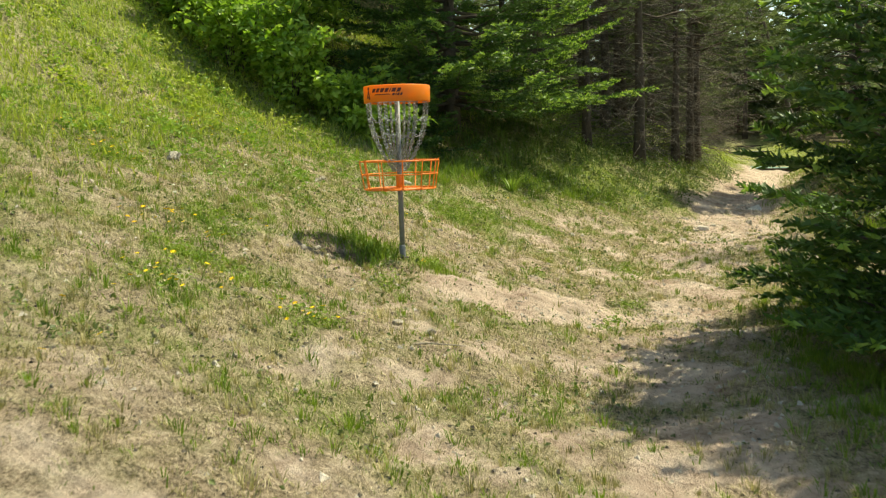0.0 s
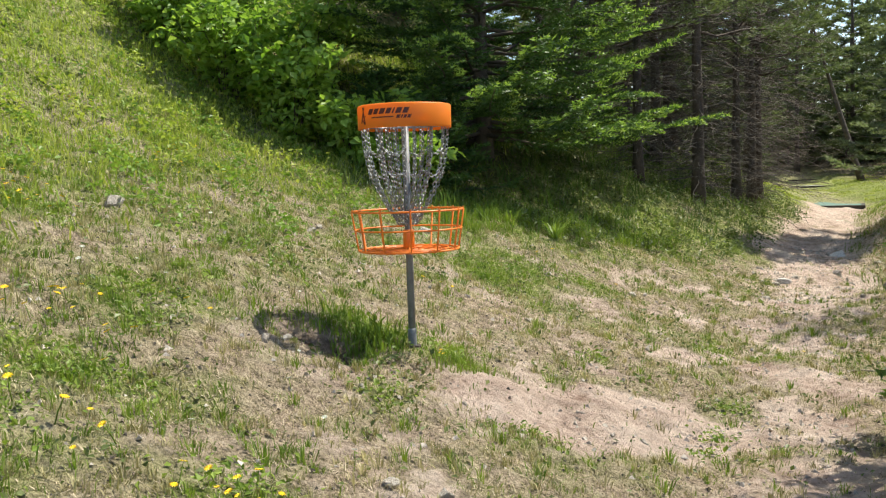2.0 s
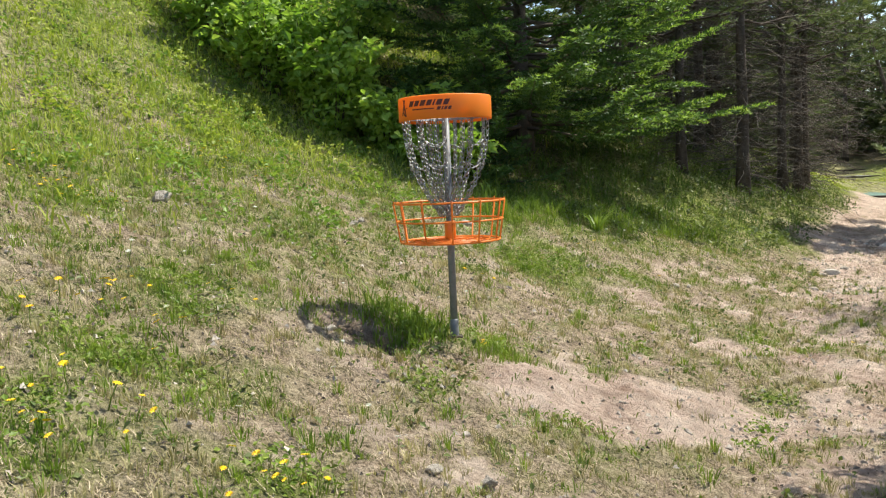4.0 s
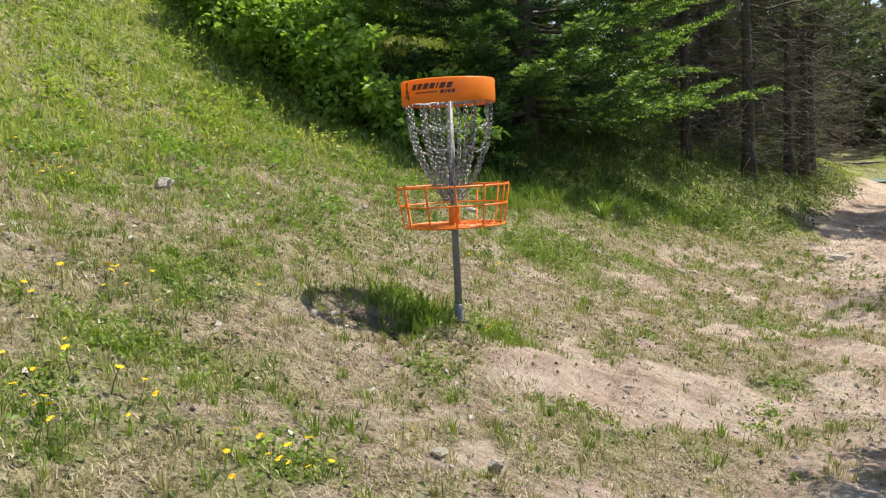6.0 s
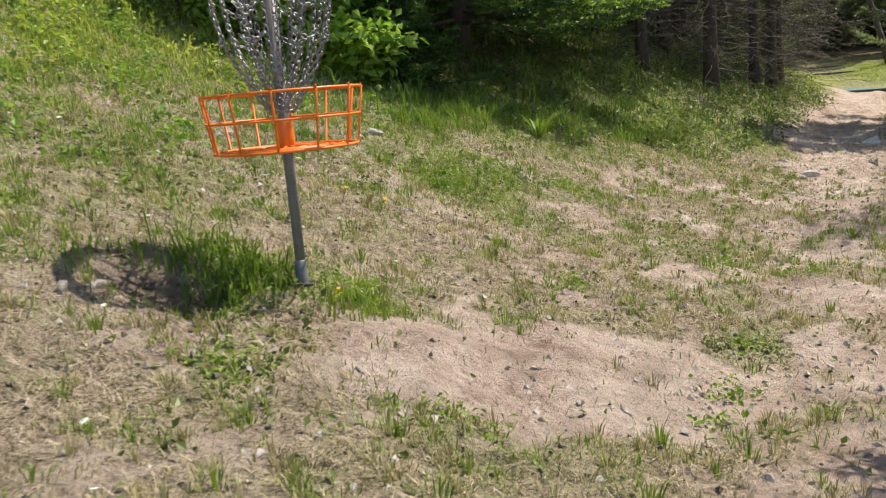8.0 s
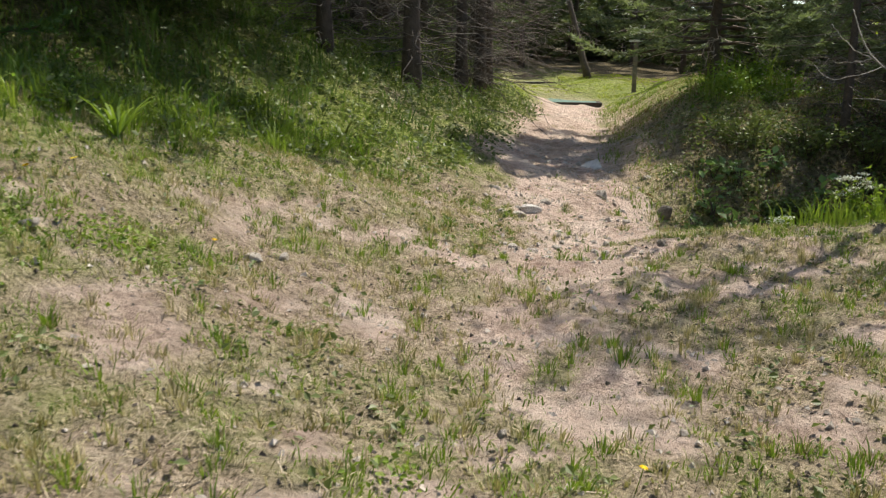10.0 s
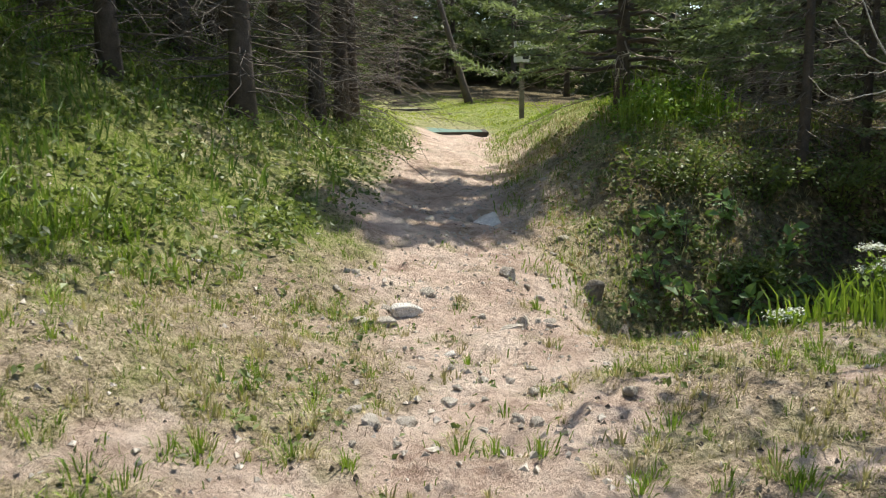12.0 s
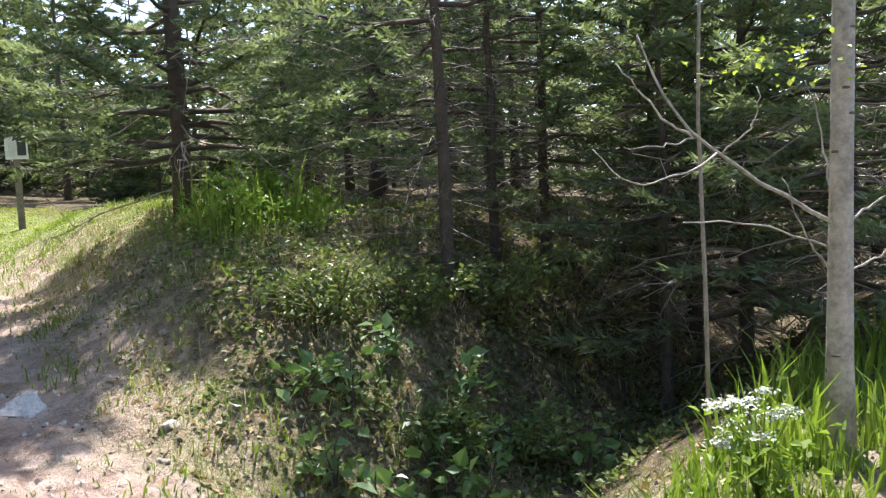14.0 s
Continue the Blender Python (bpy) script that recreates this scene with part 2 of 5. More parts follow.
M_MAT = surface("green_rubber_turf", (0.07, 0.14, 0.115), (0.16, 0.25, 0.21), 0.25, 0.95, 0.4)
M_MAT_GREY = surface("grey_rubber_turf", (0.22, 0.24, 0.22), (0.42, 0.44, 0.40), 0.25, 0.8, 0.4)
M_TIMBER = surface("weathered_timber", (0.10, 0.085, 0.065), (0.30, 0.26, 0.21), 0.14, 0.9, 0.5)
M_DARK_TIMBER = surface("dark_landscape_timber", (0.025, 0.022, 0.02), (0.09, 0.075, 0.06), 0.14, 0.9, 0.5)
M_WHITE = surface("white_painted_wood", (0.62, 0.62, 0.60), (0.80, 0.80, 0.78), 0.1, 0.6, 0.1)
M_PANEL = surface("dark_sign_panel", (0.02, 0.025, 0.022), (0.06, 0.07, 0.06), 0.1, 0.5, 0.1)
M_LEAF_DEAD = foliage("fallen_leaves", [(0, (0.12, 0.07, 0.03)), (0.5, (0.30, 0.20, 0.09)), (1, (0.50, 0.38, 0.20))], 0.2, 0.7, 0.4)
M_YELLOW = surface("yellow_petals", (0.75, 0.46, 0.01), (0.90, 0.68, 0.03), 0.02, 0.7, 0.0)
M_PETAL_WHITE = surface("white_petals", (0.50, 0.53, 0.40), (0.80, 0.80, 0.72), 0.02, 0.7, 0.0)
M_SPRUCE = foliage("spruce_needles", [(0, (0.024, 0.06, 0.02)), (0.5, (0.06, 0.13, 0.03)), (1, (0.14, 0.24, 0.05))], 0.22, 0.5, 0.9)
# new shoots, brightened so that outer boughs look sunlit
M_LIT_TIPS = foliage("spruce_sunlit_new_growth", [(0, (0.15, 0.28, 0.05)), (0.5, (0.29, 0.45, 0.08)), (1, (0.46, 0.60, 0.15))], 0.4, 0.5, 0.5)
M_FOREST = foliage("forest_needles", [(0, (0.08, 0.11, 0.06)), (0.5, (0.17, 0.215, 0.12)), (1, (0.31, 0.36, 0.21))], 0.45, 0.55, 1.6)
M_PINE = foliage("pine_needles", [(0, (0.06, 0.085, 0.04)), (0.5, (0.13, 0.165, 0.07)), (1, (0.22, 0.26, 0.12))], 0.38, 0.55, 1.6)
M_LEAF = foliage("broad_leaves", [(0, (0.09, 0.18, 0.028)), (0.5, (0.18, 0.32, 0.045)), (1, (0.34, 0.46, 0.10))], 0.45, 0.45, 0.8)
# lighter copy of broad_leaves, with sunlight on the thicket put into the colour
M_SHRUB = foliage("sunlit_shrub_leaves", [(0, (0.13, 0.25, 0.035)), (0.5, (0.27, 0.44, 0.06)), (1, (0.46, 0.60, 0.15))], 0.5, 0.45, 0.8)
M_DRY = foliage("dry_grass", [(0, (0.12, 0.108, 0.042)), (0.3, (0.47, 0.385, 0.205)), (0.6, (0.20, 0.225, 0.06)), (1, (0.75, 0.64, 0.42))], 0.25, 0.7, 0.16)
M_STRAW = foliage("dead_straw", [(0, (0.20, 0.15, 0.08)), (0.5, (0.51, 0.395, 0.265)), (1, (0.82, 0.69, 0.52))], 0.2, 0.7, 0.3)
M_CHAFF = foliage("dark_dead_stalks", [(0, (0.05, 0.035, 0.022)), (0.5, (0.12, 0.085, 0.055)), (1, (0.26, 0.19, 0.12))], 0.1, 0.8, 0.3)
M_TUSSOCK = foliage("olive_tussock_grass", [(0, (0.10, 0.095, 0.03)), (0.35, (0.26, 0.25, 0.085)), (0.65, (0.46, 0.39, 0.19)), (1, (0.74, 0.64, 0.40))], 0.3, 0.65, 0.3)
M_GRASS = foliage("green_grass", [(0, (0.08, 0.15, 0.018)), (0.5, (0.17, 0.28, 0.035)), (1, (0.34, 0.42, 0.08))], 0.4, 0.5, 0.25)
M_MEADOW = foliage("meadow_growth", [(0, (0.16, 0.25, 0.03)), (0.5, (0.36, 0.46, 0.06)), (1, (0.62, 0.62, 0.16))], 0.42, 0.5, 1.1)
M_COVER = foliage("ground_cover_leaves", [(0, (0.055, 0.085, 0.025)), (0.5, (0.12, 0.165, 0.045)), (1, (0.26, 0.30, 0.11))], 0.35, 0.45, 0.6)
M_DOCK = foliage("broad_ditch_leaves", [(0, (0.08, 0.15, 0.05)), (0.5, (0.15, 0.25, 0.08)), (1, (0.26, 0.37, 0.14))], 0.35, 0.4, 0.5)
M_TALL = foliage("tall_shade_grass", [(0, (0.05, 0.10, 0.02)), (0.5, (0.11, 0.20, 0.035)), (1, (0.24, 0.33, 0.08))], 0.4, 0.5, 0.8)


# ---- building helpers ----
def mesh_of(name, verts, tris, material, smooth=False):
    me = bpy.data.meshes.new(name)
    v, f = np.asarray(verts, np.float32), np.asarray(tris, np.int32)
    me.vertices.add(len(v))
    me.vertices.foreach_set("co", v.ravel())
    me.loops.add(f.size)
    me.loops.foreach_set("vertex_index", f.ravel())
    me.polygons.add(len(f))
    me.polygons.foreach_set("loop_start", np.arange(len(f), dtype=np.int32) * f.shape[1])
    me.polygons.foreach_set("use_smooth", np.full(len(f), smooth))
    me.update(calc_edges=True)
    me.materials.append(material)
    return me


class Soup:
    """Gathers triangles from many pieces into one mesh."""
    def __init__(self):
        self.v, self.f, self.n = [], [], 0

    def add(self, v, f):
        v, f = np.asarray(v, float).reshape(-1, 3), np.asarray(f, int).reshape(-1, 3)
        self.v.append(v)
        self.f.append(f + self.n)
        self.n += len(v)
        return self

    def mesh(self, name, material, smooth=False):
        return mesh_of(name, np.concatenate(self.v), np.concatenate(self.f), material, smooth)


def tube(points, radii, sides=6, cap=True, closed=False):
    p = np.asarray(points, float)
    n = len(p)
    r = np.broadcast_to(np.asarray(radii, float), (n,))
    tang = np.roll(p, -1, 0) - np.roll(p, 1, 0) if closed else np.gradient(p, axis=0)
    tang /= np.linalg.norm(tang, axis=1)[:, None] + 1e-9
    ref = np.array([0.0, 0.0, 1.0]) if abs(tang[:, 2]).mean() < 0.8 else np.array([1.0, 0.0, 0.0])
    a = np.cross(tang, ref)
    a /= np.linalg.norm(a, axis=1)[:, None] + 1e-9
    b = np.cross(tang, a)
    ang = np.arange(sides) * 2 * np.pi / sides
    v = p[:, None] + r[:, None, None] * (np.cos(ang)[None, :, None] * a[:, None] + np.sin(ang)[None, :, None] * b[:, None])
    f = []
    for i in range(n if closed else n - 1):
        for k in range(sides):
            i2, k2 = (i + 1) % n, (k + 1) % sides
            q = (i * sides + k, i * sides + k2, i2 * sides + k2, i2 * sides + k)
            f += [(q[0], q[2], q[1]), (q[0], q[3], q[2])]
    v = v.reshape(-1, 3)
    if cap and not closed:
        base, top = len(v), len(v) + 1
        v = np.vstack([v, p[:1], p[-1:]])
        for k in range(sides):
            f.append((base, k, (k + 1) % sides))
            f.append((top, (n - 1) * sides + (k + 1) % sides, (n - 1) * sides + k))
    return v, f


def ring(radius, z, wire, n=40, sides=6, cx=0.0, cy=0.0):
    a = np.arange(n) * 2 * np.pi / n
    return tube(np.stack([cx + radius * np.cos(a), cy + radius * np.sin(a), np.full(n, z)], 1), wire, sides, closed=True)


def part(name, data, material, parent, label="", smooth=True):
    """One mesh object under a thing or under a part; data is a bmesh or a Soup."""
    if isinstance(data, Soup):
        me = data.mesh(name, material, smooth)
    else:
        me = bpy.data.meshes.new(name)
        data.to_mesh(me)
        data.free()
        me.materials.append(material)
    ob = new(name, me)
    ob.parent = parent
    if label:
        ob["label"] = label
    return ob


def thing(name, x, y, z, label, category, group="", turn=0.0, size=1.0):
    e = new(name)
    e.empty_display_size = 0.2
    e.matrix_basis = Matrix.LocRotScale((x, y, z), Euler((0, 0, radians(turn))), (size,) * 3)
    return tagged(e, label, category, group)


def box(sx, sy, sz, cx=0, cy=0, cz=0, bevel=0.006, turn=0.0):
    bm = bmesh.new()
    bmesh.ops.create_cube(bm, size=1, matrix=Matrix.Translation((cx, cy, cz)) @ Matrix.Rotation(radians(turn), 4, "Z") @ Matrix.Diagonal((sx, sy, sz, 1)))
    if bevel:
        bmesh.ops.bevel(bm, geom=bm.edges[:], offset=bevel, segments=2, affect="EDGES")
    return bm


# ---- ground, one sheet to the horizon ----
def spread(lo, hi, pitch, far, grow=1.13):
    out, a, d = list(np.arange(lo, hi, pitch)), hi, pitch
    while a < far:
        out.append(a)
        d *= grow
        a += d
    a, d = lo, pitch
    while a > -far:
        d *= grow
        a -= d
        out.insert(0, a)
    return np.array(out)


gx_, gy_ = spread(-3.5, 8.0, 0.055, 700), spread(2.5, 18.5, 0.065, 700)
GX, GY = np.meshgrid(gx_, gy_)
GZ = height(GX, GY)
rows_n, cols_n = GX.shape
idx = np.arange(rows_n * cols_n).reshape(rows_n, cols_n)
quads = np.stack([idx[:-1, :-1], idx[:-1, 1:], idx[1:, 1:], idx[1:, :-1]], -1).reshape(-1, 4)
ground_me = mesh_of("ground", np.stack([GX, GY, GZ], -1).reshape(-1, 3), quads, M_GROUND, True)


def litter_and_shade_map(x, y):
    """Dark needle litter under the trees, and basket shade painted into the hole."""
    v = x - trail_x(y)
    right_wood = step(0.4, 2.2, x - np.interp(y, (0, 8, 12.5, 14, 16, 19, 30), (3.0, 4.2, 7.4, 5.0, 5.9, 7.6, 10.5)))
    left_wood = step(12.5, 15, y) * step(2.4, 4.5, -v) * (1 - step(24, 30, y) * 0.5)
    face = 0.75 * step(0.9, 1.6, v) * step(14.3, 15, y) * (1 - step(16.6, 18, y))
    # stands in for the basket's shadow in the hole, no litter lies there
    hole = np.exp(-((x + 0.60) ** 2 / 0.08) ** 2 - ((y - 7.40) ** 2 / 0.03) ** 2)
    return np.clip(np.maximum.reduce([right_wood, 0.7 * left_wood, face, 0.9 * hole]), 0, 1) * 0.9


# the litter attribute also carries the painted shade of the hole
for key, fn in (("bare", bare), ("lush", lush), ("litter", litter_and_shade_map)):
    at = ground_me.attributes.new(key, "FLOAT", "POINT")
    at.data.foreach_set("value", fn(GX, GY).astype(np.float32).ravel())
ground = tagged(new("ground", ground_me), "dry sloping turf with worn pink sandy trail", "ground", kind="structure")


# ---- disc golf basket ----
def chain(points, name, parent, pitch=0.027, wire=0.0031, wide=0.0098):
    """A strand of oval links along a line."""
    p = np.asarray(points, float)
    d = np.r_[0, np.cumsum(np.linalg.norm(np.diff(p, axis=0), axis=1))]
    n = max(2, int(d[-1] / pitch))
    s = Soup()
    a = np.arange(8) * 2 * np.pi / 8
    for i in range(n):
        m = (i + 0.5) / n * d[-1]
        c = np.array([np.interp(m, d, p[:, k]) for k in range(3)])
        c2 = np.array([np.interp(min(m + 0.01, d[-1]), d, p[:, k]) for k in range(3)])
        c1 = np.array([np.interp(max(m - 0.01, 0), d, p[:, k]) for k in range(3)])
        t_ = (c2 - c1) / np.linalg.norm(c2 - c1)
        side = np.cross(t_, (0.31, 0.52, 0.8))
        side /= np.linalg.norm(side)
        if i % 2:
            side = np.cross(t_, side)
        s.add(*tube(c + np.outer(np.cos(a) * pitch * 0.66, t_) + np.outer(np.sin(a) * wide, side), wire, 4, closed=True))
    return part(name, s, M_STEEL, parent)


def basket(x, y):
    z = gz(x, y) - 0.01
    b = thing("disc_golf_basket", x, y, z, "orange steel disc golf basket with hanging galvanised chains on a pole", "disc golf basket")
    b.scale = (0.962, 0.962, 1.0)
    part("pole", Soup().add(*tube([(0, 0, -0.25), (0, 0, 1.32)], 0.022, 14)), M_POLE, b, "grey galvanised steel pole")
    sleeve = part("anchor_sleeve", Soup().add(*tube([(0, 0, -0.25), (0, 0, 0.0), (0, 0, 0.115), (0, 0, 0.12)], (0.027, 0.027, 0.027, 0.023), 14)), M_POLE, b)
    part("lock_bolt", Soup().add(*tube([(0.0, -0.03, 0.02), (0.055, -0.03, 0.02)], 0.008, 6)).add(*tube([(0.03, -0.03, -0.06), (0.03, -0.03, 0.02)], 0.006, 6)), M_SCAR, sleeve, "rusty lock bolt")
    # band round the chain support
    R, z0, z1, th = 0.272, 1.258, 1.388, 0.005
    bm = Soup()
    a = np.arange(64) * 2 * np.pi / 64
    prof = [(R, z0), (R + 0.002, z0 + 0.01), (R + 0.002, z1 - 0.006), (R - 0.002, z1), (R - th, z1 - 0.003), (R - th, z0)]
    v = np.array([[(r * math.cos(q), r * math.sin(q), zz) for r, zz in prof] for q in a]).reshape(-1, 3)
    f = []
    k = len(prof)
    for i in range(64):
        for j in range(k):
            p0, p1, p2, p3 = i * k + j, i * k + (j + 1) % k, ((i + 1) % 64) * k + (j + 1) % k, ((i + 1) % 64) * k + j
            f += [(p0, p2, p1), (p0, p3, p2)]
    band = part("top_band", bm.add(v, f), M_BAND, b, "bright orange plastic band")

    def print_bar(name, a0, a1, h0, h1, slant=0.0):
        n = 10
        q = np.radians(np.linspace(a0, a1, n) - 90)
        lo, hi = z0 + h0, z0 + h1
        vv = [(0.2765 * math.cos(w), 0.2765 * math.sin(w), lo) for w in q] + [(0.2765 * math.cos(w + radians(slant)), 0.2765 * math.sin(w + radians(slant)), hi) for w in q]
        ff = []
        for i in range(n - 1):
            ff += [(i, i + 1, n + i + 1), (i, n + i + 1, n + i)]
        part(name, Soup().add(vv, ff), M_LOGO, band)

    pos = -39.0
    for w in (8.5, 8, 8.5, 8, 4, 8.5, 8):
        print_bar("print_mark", pos, pos + w - 2.0, 0.072, 0.102, 3.0)
        pos += w
    print_bar("print_rule", -33, -4, 0.052, 0.058, 0.5)
    pos = -1.0
    for w in (5.5, 3, 4.5, 5):
        print_bar("print_mark", pos, pos + w - 1.2, 0.046, 0.064, 1.8)
        pos += w
    for q0, h0, h1, lean in ((-54, 0.03, 0.115, 6), (-46, 0.022, 0.115, -5), (-55, 0.058, 0.068, 12), (-47, 0.022, 0.05, -5)):
        print_bar("print_emblem", q0, q0 + 2.4, h0, h1, lean)
    # chain support under the band
    support = Soup().add(*ring(0.25, 1.278, 0.005)).add(*ring(0.14, 1.278, 0.004, 24))
    for i in range(6):
        q = i * math.pi / 3
        support.add(*tube([(0.02 * math.cos(q), 0.02 * math.sin(q), 1.29), (0.262 * math.cos(q), 0.262 * math.sin(q), 1.28)], 0.006, 6))
    part("chain_support", support, M_STEEL, b)
    for i in range(14):
        q = 2 * math.pi * (i + 0.3) / 14
        pts = [((0.25 * (1 - w) + 0.05 * w + 0.055 * math.sin(w * math.pi)) * math.cos(q), (0.25 * (1 - w) + 0.05 * w + 0.055 * math.sin(w * math.pi)) * math.sin(q), 1.272 - 0.552 * w) for w in np.linspace(0, 1, 14)]
        chain(pts, "chain", b)
    for i in range(8):
        q = 2 * math.pi * (i + 0.1) / 8
        pts = [((0.14 * (1 - w) + 0.035 * w + 0.03 * math.sin(w * math.pi)) * math.cos(q), (0.14 * (1 - w) + 0.035 * w + 0.03 * math.sin(w * math.pi)) * math.sin(q), 1.272 - 0.522 * w) for w in np.linspace(0, 1, 12)]
        chain(pts, "inner_chain", b)
    for rad, zz in ((0.235, 1.14), (0.215, 1.02)):
        for i in range(0, 12, 2):
            q0, q1 = 2 * math.pi * (i + 0.3) / 12, 2 * math.pi * (i + 1.3) / 12
            pts = [(rad * math.cos(q0 + (q1 - q0) * w), rad * math.sin(q0 + (q1 - q0) * w), zz - 0.03 * math.sin(math.pi * w)) for w in np.linspace(0, 1, 6)]
            chain(pts, "cross_chain", b)
    part("chain_ring", Soup().add(*ring(0.05, 0.725, 0.005, 20)), M_STEEL, b)
    # basket cage
    cage = part("cage", Soup().add(*ring(0.326, 0.80, 0.0062, 48)).add(*ring(0.316, 0.695, 0.0052, 48)).add(*ring(0.296, 0.578, 0.0062, 48)), M_ORANGE, b, "orange coated wire cage")
    for i in range(12):
        q = 2 * math.pi * (i + 0.38) / 12
        c, s_ = math.cos(q), math.sin(q)
        part("cage_wire", Soup().add(*tube([(0.033 * c, 0.033 * s_, 0.585), (0.27 * c, 0.27 * s_, 0.572), (0.297 * c, 0.297 * s_, 0.58), (0.332 * c, 0.332 * s_, 0.80), (0.328 * c, 0.328 * s_, 0.812)], 0.0055, 6)), M_ORANGE, cage)
    for rad in (0.10, 0.17, 0.235):
        part("floor_ring", Soup().add(*ring(rad, 0.581, 0.0045, 32)), M_ORANGE, cage)
    part("hub", Soup().add(*tube([(0, 0, 0.565), (0, 0, 0.57), (0, 0, 0.685), (0, 0, 0.69)], (0.03, 0.034, 0.034, 0.03), 16)), M_ORANGE, b, "orange hub collar")
    return b


basket(-0.14, 7.68)


# ---- stones ----
def rock_mesh(seed, flat=0.6, sub=3):
    rs = random.Random(seed)
    bm = bmesh.new()
    bmesh.ops.create_icosphere(bm, subdivisions=sub, radius=1)
    cuts = [(Vector((rs.gauss(0, 1), rs.gauss(0, 1), rs.gauss(0, 0.7))).normalized(), rs.uniform(0.32, 0.7)) for _ in range(12)]
    off = Vector((rs.uniform(0, 50), 0, 0))
    for v in bm.verts:
        p = v.co.copy()
        for n, d in cuts:
            over = p.dot(n) - d
            if over > 0:
                p -= n * over * 0.9
        p *= 1 + 0.10 * noise.noise(p * 2.1 + off) + 0.04 * noise.noise(p * 6 + off)
        p += p.normalized() * 0.06 * noise.noise(p * 13 + off)
        v.co = Vector((p.x, p.y * 0.75, p.z * flat))
    me = bpy.data.meshes.new("stone")
    bm.to_mesh(me)
    bm.free()
    return me


def stone(x, y, size, seed, material=None, flat=0.6, turn=None, sink=0.46, label="pale grey field stone half sunk in dry turf", name="stone", group="", sub=3):
    me = rock_mesh(seed, flat, sub)
    me.materials.append(material or M_ROCK)
    ob = new(name, me)
    ob.matrix_basis = Matrix.LocRotScale((x, y, gz(x, y) + size * flat * (0.5 - sink)), Euler((0.12 * math.sin(seed), 0.12 * math.cos(seed), turn if turn is not None else seed * 1.7)), (size,) * 3)
    return tagged(ob, label, "rock", group)


# ---- trees ----
def unit(v):
    return v / (np.linalg.norm(v, axis=-1, keepdims=True) + 1e-9)


def needles(P, D, L, rs, pairs, length, width, lift=0.25):
    """Needle leaves standing off every twig, one thin triangle each."""
    N = len(P)
    s = (np.arange(pairs) + 0.5) / pairs
    base = P[:, None] + D[:, None] * (L[:, None] * s[None])[..., None]
    base = np.repeat(base, 2, axis=1)
    side = unit(np.cross(D, np.array([0, 0, 1.0])) + 1e-6)
    up = np.cross(side, D)
    sign = np.tile([1.0, -1.0], pairs)[None, :, None]
    roll = rs.uniform(-0.9, 0.9, (N, pairs * 2, 1)) + lift
    way = unit(D[:, None] * rs.uniform(0.45, 1.0, (N, pairs * 2, 1)) + side[:, None] * sign * np.cos(roll) + up[:, None] * np.sin(roll))
    ln = length * rs.uniform(0.6, 1.25, (N, pairs * 2, 1)) * np.repeat(1.1 - 0.5 * s, 2)[None, :, None]
    w = width * 0.5
    cross = unit(np.cross(way, rs.normal(size=way.shape)))
    v = np.stack([base - cross * w, base + cross * w, base + way * ln], 2).reshape(-1, 3)
    return v, np.arange(len(v)).reshape(-1, 3)


def leaves(P, rs, size, up=0.35):
    """Small folded leaves, four corners each, at the points P."""
    N = len(P)
    d = unit(rs.normal(size=(N, 3)) * (1, 1, 0.6) + (0, 0, -0.1))
    n = unit(rs.normal(size=(N, 3)) * 0.7 + (0, 0, up + 0.5))
    s = unit(np.cross(d, n))
    n = np.cross(s, d)
    k = (size * rs.uniform(0.6, 1.3, N))[:, None]
    v = np.stack([P, P + (d * 0.5 + s * 0.32 + n * 0.1) * k, P + (d - n * 0.1) * k, P + (d * 0.5 - s * 0.32 + n * 0.1) * k], 1).reshape(-1, 3)
    i = np.arange(N)[:, None] * 4
    f = np.concatenate([i + [0, 1, 2], i + [0, 2, 3]])
    return v, f


